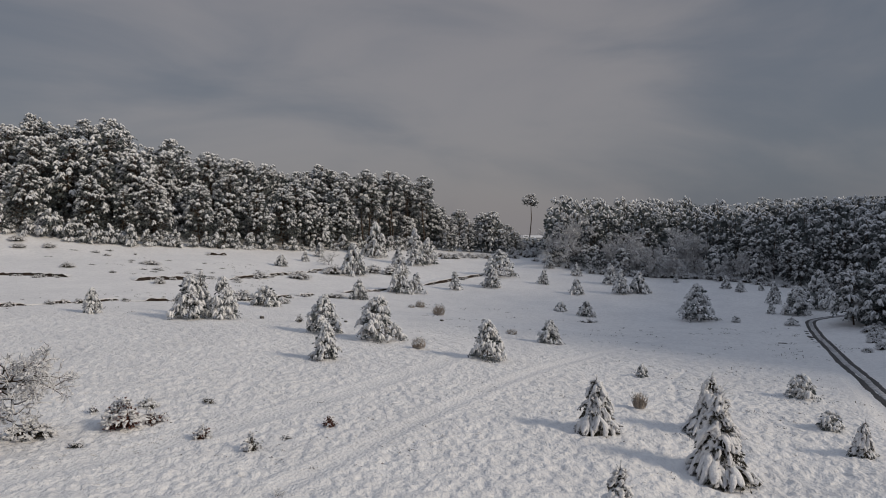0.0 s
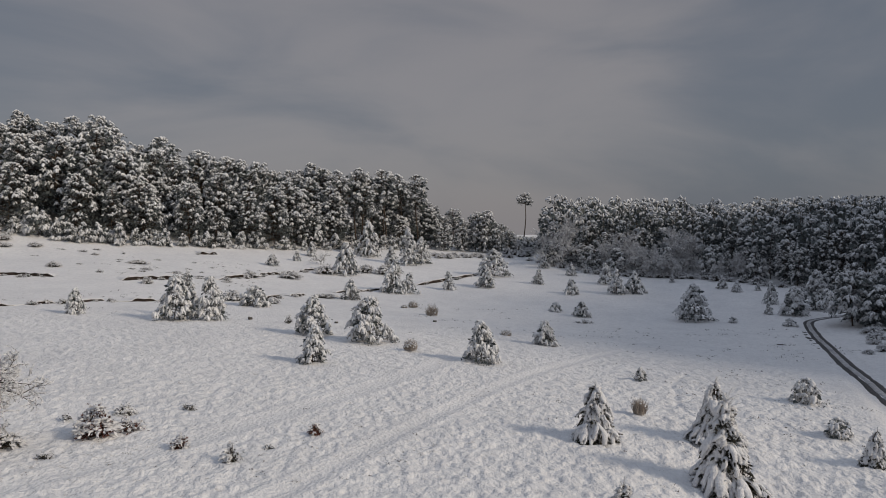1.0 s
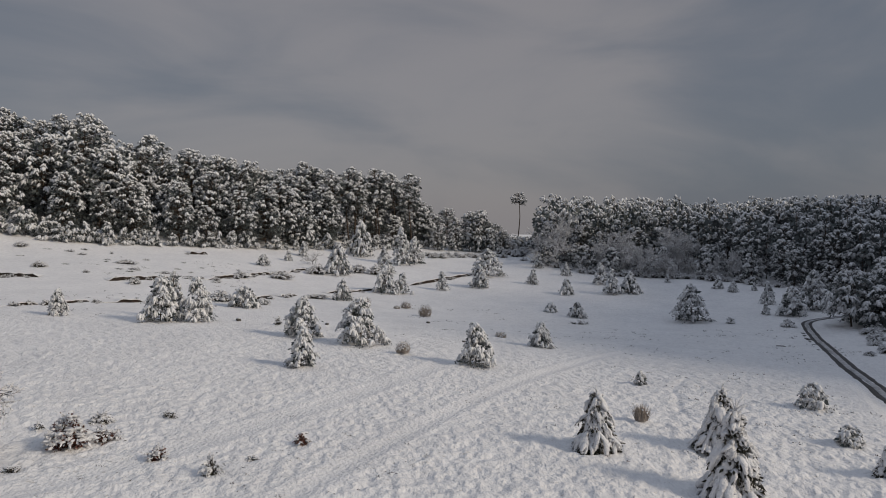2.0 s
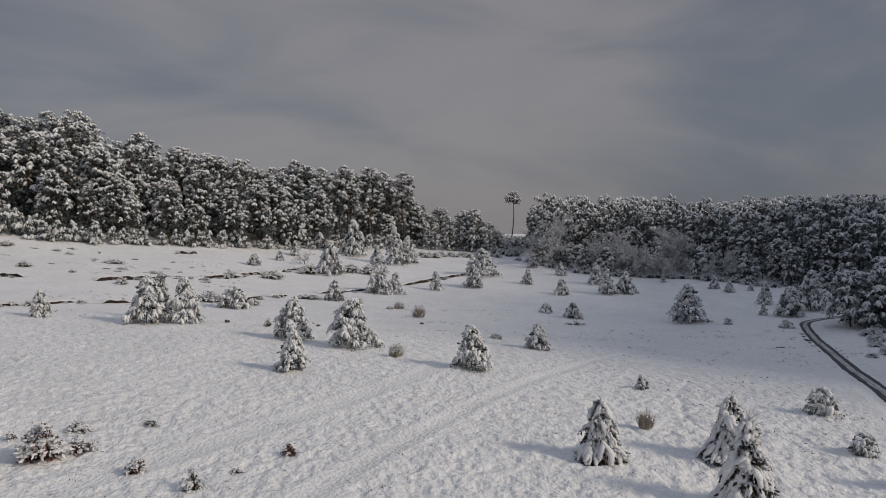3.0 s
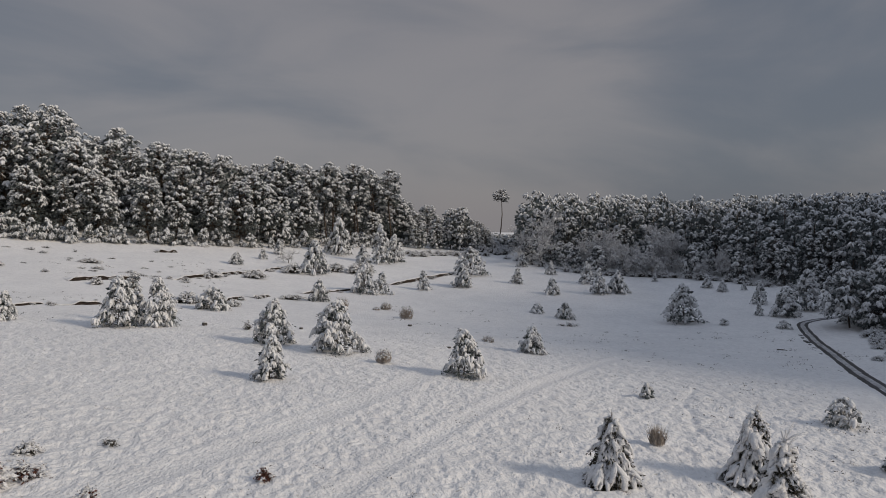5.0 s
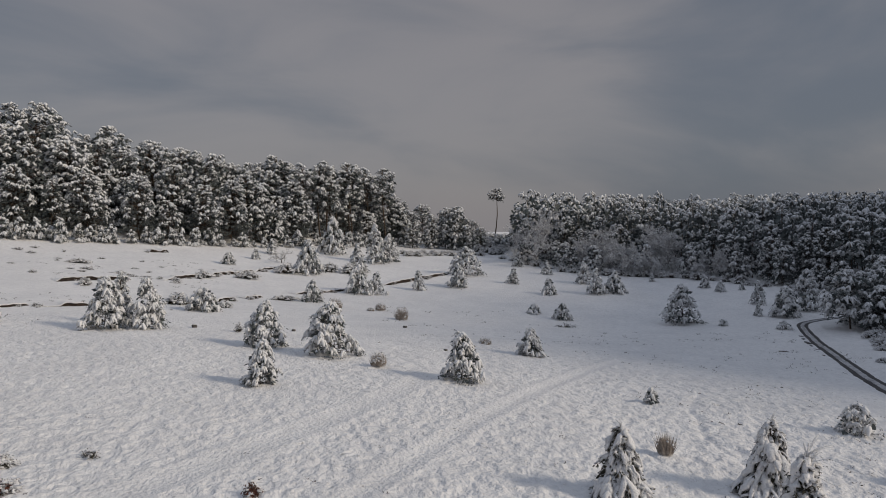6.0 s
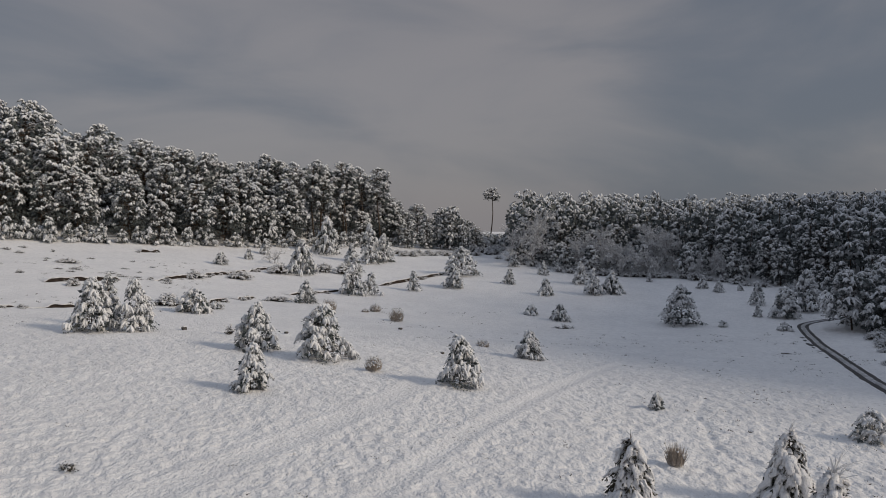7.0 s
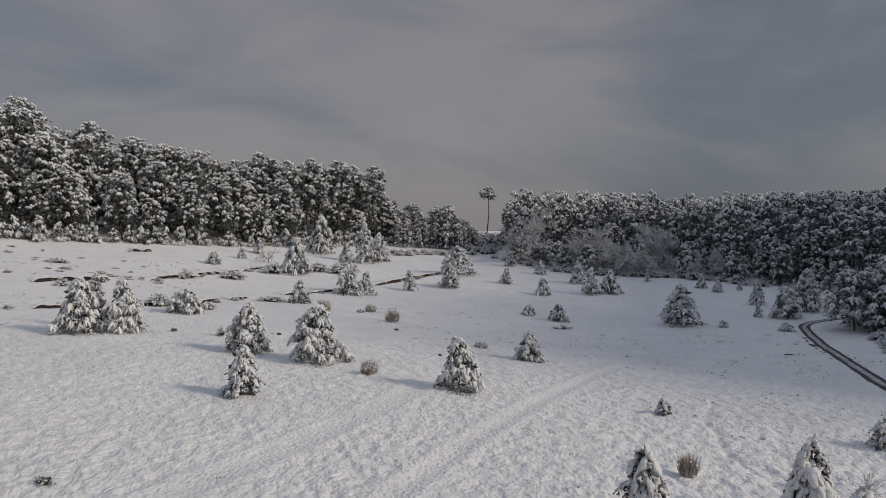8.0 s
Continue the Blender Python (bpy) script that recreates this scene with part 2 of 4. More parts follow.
def lattice(x, y, seed):
    """Smooth value noise, about 0 to 1."""
    xi, yi = np.floor(x), np.floor(y)
    fx, fy = x - xi, y - yi
    fx, fy = fx * fx * (3 - 2 * fx), fy * fy * (3 - 2 * fy)

    def at(a, b):
        h = np.sin(a * 127.1 + b * 311.7 + seed * 74.7) * 43758.5453
        return h - np.floor(h)
    return (at(xi, yi) * (1 - fx) + at(xi + 1, yi) * fx) * (1 - fy) + (at(xi, yi + 1) * (1 - fx) + at(xi + 1, yi + 1) * fx) * fy


def off_line(x, y, line):
    """Distance to a broken line, and which side."""
    best, sign = np.full(np.shape(x), 1e9), np.zeros(np.shape(x))
    for (ax, ay), (bx, by) in zip(line, line[1:]):
        ux, uy = bx - ax, by - ay
        s = np.clip(((x - ax) * ux + (y - ay) * uy) / (ux * ux + uy * uy), 0, 1)
        dx, dy = x - ax - s * ux, y - ay - s * uy
        d = np.hypot(dx, dy)
        sign = np.where(d < best, np.sign(ux * dy - uy * dx), sign)
        best = np.minimum(best, d)
    return best, sign


def smooth_line(line, times=3):
    line = [Vector(p) for p in line]
    for _ in range(times):
        out = [line[0]]
        for a, b in zip(line, line[1:]):
            out += [a.lerp(b, 0.25), a.lerp(b, 0.75)]
        line = out + [line[-1]]
    return [tuple(p) for p in line]


ROAD = smooth_line([(22.6, 27), (35.0, 55.9), (44.3, 78.5), (53.2, 99), (59.6, 115), (63, 123.5), (66, 129.8), (71.5, 132.6), (79, 134.6), (92, 138)])
PATH_A = smooth_line([(-40, 20), (-20.8, 34.5), (-13.3, 44.2), (-7.2, 53.5), (-1.2, 63.5), (2.0, 72)], 2)
PATH_B = smooth_line([(-14, 20), (-8.1, 33.9), (-2, 46), (4.4, 57.6), (14, 74.6), (22, 87), (38, 112)], 2)
TRAIL = smooth_line([(17.6, 42), (17.6, 48.6), (17.5, 52.2), (17.9, 55.6), (19.4, 60), (19.5, 62.2), (23, 68)], 2)


def field(x, y):
    """The snow surface with tussocks, covered tracks and the sunken road."""
    z = ground_z(x, y)
    wob = lattice(x / 9, y / 9, 3) - 0.5
    da, _ = off_line(x, y, PATH_A)
    db, _ = off_line(x, y, PATH_B)
    dt, _ = off_line(x, y, TRAIL)
    dr, _ = off_line(x, y, ROAD)
    calm = sstep(0.6, 2.0, da + wob) * sstep(0.55, 1.7, db + wob) * sstep(2.2, 5, dr + 2 * wob)
    far = 1 - sstep(92, 126, y - 0.25 * x + 16 * wob)
    lump = lattice(x / 0.36 + 0.07 * y, y / 0.46 - 0.2 * x, 5) * 0.85 + lattice(x / 0.7, y / 0.9 - 0.3 * x, 6) * 0.15
    soft = lattice(x / 14, y / 14, 9) * 0.5 + lattice(x / 5, y / 4, 8) * 0.16 + lattice(x / 1.3, y / 1.3, 2) * 0.03
    z = z + far * calm * (lump - 0.55) * 0.26 + soft * 0.6
    z = z - 0.06 * np.exp(-(da / 0.9) ** 2) - 0.08 * np.exp(-(db / 0.55) ** 2) + 0.05 * np.exp(-((db - 1.0) / 0.32) ** 2) + 0.05 * np.exp(-((da - 1.3) / 0.35) ** 2)
    z = z - 0.12 * np.exp(-(dt / 0.2) ** 2) - 0.30 * (1 - sstep(1.2, 2.6, dr))
    return z


def ground_sheet():
    rows = np.concatenate([np.linspace(-400, 0, 14)[:-1], np.linspace(0, 28, 20)[:-1], np.arange(28, 60, 0.2), np.arange(60, 122, 0.38),
                           np.arange(122, 300, 1.6), np.geomspace(300, 4800, 26)])
    u = np.linspace(-1, 1, 660)
    half = np.where(rows < 28, 34 + (28 - rows) * 3.0, 34 + (rows - 28) * 0.74)
    half = np.where(rows > 260, half + (rows - 260) * 2.0, half)
    wings = np.array((1.15, 1.4, 1.8, 2.4, 3.2, 4.5, 6.5, 10, 16))
    side = np.concatenate([-wings[::-1], u, wings])
    x = side[None] * half[:, None]
    u = side
    y = np.repeat(rows[:, None], len(u), 1)
    z = field(x, y)
    z = np.where(y > 300, z + (6 - z) * sstep(300, 1200, y), z)
    v = np.stack([x, y, z], -1).reshape(-1, 3)
    r, c = len(rows), len(u)
    i = (np.arange(r - 1)[:, None] * c + np.arange(c - 1)[None]).ravel()
    t = np.concatenate([np.stack([i, i + 1, i + c], 1), np.stack([i + 1, i + c + 1, i + c], 1)])
    ob = part("ground", [(v, t)], SNOW)
    return tagged(ob, "snow-covered rough pasture with tussocks and faint tracks", "ground", kind="structure")


ground_sheet()


def height(x, y):
    return float(field(np.array([x]), np.array([y]))[0])


# ---------- the road ----------
def rut(offset, half, mat, name, lift, label, rag):
    rng = np.random.default_rng(int(offset * 10) + 77)
    line = np.array(ROAD)
    step = np.concatenate([[0], np.cumsum(np.hypot(*np.diff(line, axis=0).T))])
    s = np.arange(0, step[-1], 0.6)
    p = np.stack([np.interp(s, step, line[:, 0]), np.interp(s, step, line[:, 1])], 1)
    d = unit(np.gradient(p, axis=0))
    n = np.stack([d[:, 1], -d[:, 0]], 1)
    cols = np.linspace(-1, 1, 7)
    edge = half * (1 + rag * (lattice(s / 1.7, s * 0, 11) - 0.5) + rag * rng.uniform(-0.3, 0.3, len(s)))
    xy = p[:, None] + n[:, None] * (offset + cols[None, :, None] * edge[:, None, None])
    z = field(xy[..., 0], xy[..., 1]) + lift * (1 - cols[None] ** 4) - 0.03 * np.abs(cols[None]) ** 6 + 0.03 * lattice(xy[..., 0] * 2, xy[..., 1] * 2, 4)
    v = np.concatenate([xy, z[..., None]], -1).reshape(-1, 3)
    i = (np.arange(len(s) - 1)[:, None] * 7 + np.arange(6)[None]).ravel()
    t = np.concatenate([np.stack([i, i + 1, i + 7], 1), np.stack([i + 1, i + 8, i + 7], 1)])
    return part(name, [(v, t)], mat, None, label)


road = tagged(new("road"), "snowy dirt track with two dark wet wheel ruts", "road", kind="structure")
for off in (-0.56, 0.56):
    rut(off, 0.29, MUD, "wheel_rut", 0.045, "dark wet mud", 0.5).parent = road
rut(0.0, 0.30, SLUSH, "slush_ridge", 0.09, "grey slush between the ruts", 0.6).parent = road


# ---------- banks of bare earth ----------
def earth_bank(x0, y0, x1, y1, h, seed, gap=0.25):
    """A low eroded step: dark earth face with a lip of snow that runs back into the slope."""
    rng = np.random.default_rng(seed)
    n = max(8, int(math.hypot(x1 - x0, y1 - y0) / 0.35))
    s = np.linspace(0, 1, n)
    wob = (lattice(s * 9, s * 0 + seed, 21) - 0.5) * 0.5 + (lattice(s * 41, s * 0 + seed, 22) - 0.5) * 0.3
    d = np.array((x1 - x0, y1 - y0)) / math.hypot(x1 - x0, y1 - y0)
    back = np.array((-d[1], d[0]))
    back = back if back[1] > 0 else -back
    p = np.array((x0, y0)) + s[:, None] * np.array((x1 - x0, y1 - y0)) + back * wob[:, None]
    run = math.hypot(x1 - x0, y1 - y0)
    tall = h * np.clip((lattice(s * run / 2.2, s * 0 + seed, 23) - gap) * 5, 0.03, 1) * (0.75 + 0.35 * lattice(s * run / 0.7, s * 0 + seed, 24)) * np.clip(np.minimum(s, 1 - s) * 14, 0.1, 1)
    g = field(p[:, 0], p[:, 1])

    def strip(rowlist):
        v = np.stack(rowlist, 1)
        k = v.shape[1]
        i = (np.arange(n - 1)[:, None] * k + np.arange(k - 1)[None]).ravel()
        return v.reshape(-1, 3), np.concatenate([np.stack([i, i + 1, i + k], 1), np.stack([i + 1, i + k + 1, i + k], 1)])

    def row(dist, z, jit=0.0):
        q = p + back * (dist + rng.uniform(-jit, jit, n)[:, None])
        return np.column_stack([q, z])
    ob = thing("earth_bank", 0, 0, 0, "low eroded bank of dark bare earth under snow", "earth bank", "banks across the field")
    face = [row(-0.12, g - 0.15), row(-0.05, g + 0.3 * tall, 0.07), row(0.10, g + 0.7 * tall, 0.07), row(0.12, g + tall, 0.05)]
    part("earth_face", [strip(face)], EARTH, ob, "dark crumbling earth")
    far_z = field(*(p + back * 5.5).T)
    mid_z = field(*(p + back * 2.5).T)
    cap = [row(0.02, g + tall - 0.03, 0.05), row(-0.05, g + tall + 0.05, 0.05), row(0.25, g + tall + 0.10), row(2.5, np.maximum(g + tall * 0.8, mid_z + 0.4 * tall)), row(5.5, far_z - 0.12)]
    part("snow_lip", [strip(cap)], SNOW, ob)
    return ob


BANKS = (
        (-84, 131.2, -69, 133, 0.75), (-57.5, 134.6, -48.5, 143.3, 0.85), (-60, 96, -52.6, 102.5, 0.45), (-52.3, 102.6, -48.6, 108.2, 0.4),
        (-47, 107.4, -40.6, 111.3, 0.62), (-43.7, 146, -34, 166, 0.75), (-58.6, 181.9, -55.2, 184.6, 0.9), (-34.4, 116.6, -31.8, 120.8, 0.75),
        (-29.6, 112.2, -26.2, 112.1, 0.8), (-28.9, 125.5, -27.5, 130.2, 0.7), (-26.2, 132.6, -24.2, 136.4, 0.45), (-34.4, 166.5, -29, 178, 0.6),
        (-19.7, 144.6, -10.5, 159.1, 0.5), (-4.5, 167.8, 10.4, 188.1, 0.75))
for k, (x0, y0, x1, y1, h) in enumerate(BANKS):
    earth_bank(x0, y0, x1, y1, h * 0.8, 300 + k, 0.06 if h > 0.7 else 0.18)


# ---------- young pines ----------
def young_pine(x, y, h, w, seed, fine=1.0, full=0.9, lean=0.0, bare=0.05, wisp=0.0):
    """A young pine bowed by snow: tiers of limbs that end in drooping, snow-laden tufts over dark needles."""
    rng = np.random.default_rng(seed)
    ob = thing("young_pine", x, y, height(x, y) - 0.05, "young pine tree drooping under thick snow in a field", "tree", "young pines in the field")
    wood, snow, green = [], [], []
    seg, rings, th, tw = 6, 5, h, w
    s = np.linspace(0, 1, 7)
    spine = np.stack([lean * h * s ** 2 + 0.012 * h * np.sin(s * 9 + seed), 0.015 * h * np.cos(s * 7 + seed), th * 0.97 * s], 1)
    wood.append(tubes(rng, spine[None], np.interp(s, (0, 1), (0.022 * th, 0.004 * th))[None], 6))

    def on_spine(z):
        q = np.clip(z / (th * 0.97), 0, 1)
        return np.stack([np.interp(q, s, spine[:, j]) for j in range(3)], -1)
    # limbs in tiers
    tiers = int(5 + 3.5 * min(th, 5) ** 0.5 * fine ** 0.5)
    zs, phi = [], []
    for k in range(tiers):
        q = (k + 0.4) / tiers
        m = int(round((8.5 - 4.5 * q) * (0.75 + 0.25 * fine)))
        zs += list(th * (0.10 + 0.86 * q) + rng.normal(0, 0.045 * th * (1.1 - q), m))
        phi += list(rng.uniform(0, 6.28) + np.arange(m) * 6.283 / m + rng.normal(0, 0.28, m))
    zs, phi = np.clip(np.array(zs), 0.06 * th, 0.985 * th), np.array(phi)
    n = len(zs)
    re = tw / 2 * np.clip(1.06 - zs / th, 0.05, 1) ** full * (0.78 + 0.22 * sstep(0.05, 0.3, zs / th)) * rng.uniform(0.58, 1.25, n) + 0.02 * th
    ze = np.maximum(zs - re * rng.uniform(0.7, 1.7, n), 0.08 + 0.05 * th * rng.uniform(0.4, 1.5, n))
    p0 = on_spine(zs)
    out = np.stack([np.cos(phi), np.sin(phi), 0 * phi], 1)
    p1 = p0 * (1, 1, 0) + out * re[:, None] + np.array((0, 0, 1)) * ze[:, None]
    limb = curve(p0, p1, 1.0, 6)
    wood.append(tubes(rng, limb[:, ::2][:, :3], np.linspace(1, 0.4, 3)[None] * np.full((n, 1), 0.006 * th), 4))
    # tufts: the limb's end and shorter shoots that fork off it
    a0, a1, wd = [limb[:, 2]], [p1], [np.full(n, 1.0)]
    for turn, where in ((-0.8, 2), (0.8, 2), (-0.5, 3), (0.5, 3)):
        t = phi + turn * rng.uniform(0.6, 1.3, n)
        st = limb[:, where]
        ln = re * rng.uniform(0.26, 0.6, n)
        en = st + np.stack([np.cos(t), np.sin(t), -rng.uniform(0.9, 2.0, n)], 1) * ln[:, None]
        a0.append(st), a1.append(en), wd.append(np.full(n, 0.8))
    a0, a1, wd = np.concatenate(a0), np.concatenate(a1), np.concatenate(wd)
    a1[:, 2] = np.maximum(a1[:, 2], 0.08)
    ways = curve(a0, a1, 0.8, rings)
    ways[:, 1:] += rng.normal(0, 0.012 * th, ways[:, 1:].shape)
    reach = np.linalg.norm(a1 - a0, axis=1)
    prof = np.interp(np.linspace(0, 1, rings), (0, 0.3, 0.65, 0.9, 1), (0.45, 0.9, 1.15, 1.1, 0.75))
    fat = np.clip(0.085 * reach + 0.022 * th, 0.03, 0.24) * wd * np.where(rng.random(len(wd)) < 0.3, 1.4, 0.95) * rng.uniform(0.7, 1.25, len(wd))
    has = rng.random(len(wd)) > bare
    snow.append(tubes(rng, (ways + np.array((0, 0, 1)) * (fat * 0.6)[:, None, None])[has], (prof[None] * fat[:, None])[has], seg, 0.55, 0.22))
    # snowed-up needle tips that break the edges of the tufts
    per = int(4 * fine) + 1
    f = np.repeat(np.arange(len(wd))[has], per)
    at = rng.integers(1, rings, len(f))
    go = unit(ways[f, at] - ways[f, at - 1]) + rng.normal(0, 0.6, (len(f), 3)) + np.array((0, 0, -0.2))
    tip_l = (0.035 * th + 0.05) * rng.uniform(0.6, 1.4, len(f)) * (1.1 - 0.6 * ways[f, at, 2] / th)
    from_p = ways[f, at] + np.array((0, 0, 1)) * (fat[f] * 0.5)[:, None] + rng.normal(0, 0.6, (len(f), 3)) * fat[f][:, None]
    frost = blades(rng, from_p, unit(go) * tip_l[:, None], tip_l * 0.13)
    snow.append(frost)
    # needles under the snow and past its ends
    per = int(14 * fine) + 6
    m = len(wd) * per
    f = np.repeat(np.arange(len(wd)), per)
    sp = rng.uniform(0.05, 1.0, m)
    idx = np.minimum((sp * (rings - 1)).astype(int), rings - 2)
    base_p = ways[f, idx] + (ways[f, idx + 1] - ways[f, idx]) * (sp * (rings - 1) - idx)[:, None]
    go = unit(ways[f, idx + 1] - ways[f, idx]) * 0.8 + rng.normal(0, 0.55, (m, 3)) + np.array((0, 0, -0.45))
    length = (0.05 * th + 0.05) * rng.uniform(0.5, 1.25, m) * (1.05 - 0.6 * base_p[:, 2] / th)
    green.append(blades(rng, base_p - np.array((0, 0, 1)) * (fat[f] * 0.3)[:, None], unit(go) * length[:, None], length * 0.15))
    # dark inside
    m = int(520 * fine)
    zz = th * rng.uniform(0.03, 0.85, m) ** 1.2
    rr = tw / 2 * np.clip(1 - zz / th, 0.03, 1) ** full * rng.uniform(0.1, 0.8, m)
    aa = rng.uniform(0, 6.28, m)
    inner = on_spine(zz) + np.stack([np.cos(aa) * rr, np.sin(aa) * rr, 0 * aa], 1)
    go = np.stack([np.cos(aa), np.sin(aa), rng.uniform(-1.6, 0.0, m)], 1) + rng.normal(0, 0.3, (m, 3))
    ln = th * 0.12 * rng.uniform(0.5, 1.1, m) * (1.1 - zz / th)
    green.append(blades(rng, inner, unit(go) * ln[:, None], ln * 0.24))
    # leader with a few upright shoots
    m = 6
    tip = on_spine(np.full(m, th)) - np.array((0, 0, 1)) * rng.uniform(0, 0.1, m)[:, None] * th
    go = rng.normal(0, 0.30, (m, 3)) + np.array((0, 0, 0.8))
    tw_path = curve(tip, tip + unit(go) * (th * rng.uniform(0.04, 0.11, m))[:, None], 0.3, 4)
    snow.append(tubes(rng, tw_path, np.full((m, 4), 0.0045 * th) * rng.uniform(0.6, 1.5, (m, 1)), 5, 1, 0.3))
    if wisp:      # a bent, frosted spray at the tip
        m = 28
        tip = on_spine(th * rng.uniform(0.86, 1.0, m))
        go = np.stack([rng.uniform(0.2, 1.0, m), rng.normal(0, 0.35, m), rng.uniform(-0.7, 1.0, m)], 1)
        spray = curve(tip, tip + go * wisp * rng.uniform(0.6, 1.1, (m, 1)), -0.5, 5)
        snow.append(tubes(rng, spray, np.linspace(0.017, 0.009, 5)[None] * rng.uniform(0.7, 1.4, (m, 1)), 5, 1, 0.3))
    part("trunk", wood, BARK, ob)
    crown = part("crown", green, NEEDLE, ob, "dark green needles", smooth=False)
    part("snow_cover", snow, TREE_SNOW, crown, "thick clinging snow")
    return ob


YOUNG = (
    (9.6, 45.0, 3.6, 2.9), (24.0, 41.1, 2.12, 1.67), (4.3, 69.8, 3.55, 3.60), (13.0, 87.8, 2.74, 2.88),
    (-7.1, 78.9, 4.56, 4.81), (-13.7, 82.4, 4.25, 3.99), (-10.8, 66.0, 3.09, 2.68), (-31.6, 90.1, 5.21, 5.07), (-28.0, 92.1, 5.18, 4.32),
    (-31.4, 94.1, 5.73, 2.40), (-45.2, 93.0, 3.05, 2.32), (26.5, 134.0, 2.93, 3.56), (22.8, 139.6, 1.74, 3.05),
    (30.2, 163.6, 3.58, 3.58), (41.1, 177.6, 5.27, 3.89), (40.4, 164.3, 5.65, 4.36), (44.9, 165.8, 4.92, 5.18), (24.6, 176.5, 3.58, 3.03),
    (30.2, 205.2, 3.85, 3.21), (11.4, 169.4, 5.29, 5.03), (2.7, 164.4, 4.37, 3.08), (-9.1, 153.4, 5.75, 5.27), (-5.7, 154.4, 4.58, 3.38),
    (-15.8, 135.4, 3.91, 3.81), (-21.8, 175.2, 7.66, 7.39), (-20.2, 215.9, 10.46, 8.43), (-7.8, 203.0, 10.47, 6.66), (-4.4, 207.4, 7.29, 6.16),
    (-11.2, 184.1, 6.90, 4.89), (-39.6, 176.7, 3.04, 3.31), (-36.3, 190.3, 2.68, 2.38), (-34.6, 202.4, 4.11, 3.16), (68.6, 149.6, 4.68, 3.27),
    (67.9, 164.9, 2.58, 2.32), (66.6, 170.0, 2.92, 2.66), (72.9, 165.6, 1.68, 1.29), (58.2, 180.3, 1.97, 1.41), (35.3, 191.5, 3.59, 2.99),
    (62.5, 137.5, 2.13, 1.70), (17.7, 64.2, 1.25, 1.1))
for k, (x, y, h, w) in enumerate(YOUNG[:2]):
    young_pine(x, y, h, w, 40 + k, 1.0, 0.72 if k == 0 else 0.82, lean=0.14 * math.sin(k * 2.7), bare=0.28)
young_pine(16.9, 45.4, 3.75, 3.5, 91, 1.0, bare=0.28, wisp=0.5)
young_pine(15.0, 39.1, 4.9, 3.9, 92, 1.2, bare=0.3, wisp=0.9)
young_pine(6.85, 27.9, 3.6, 2.2, 93, 1.0)


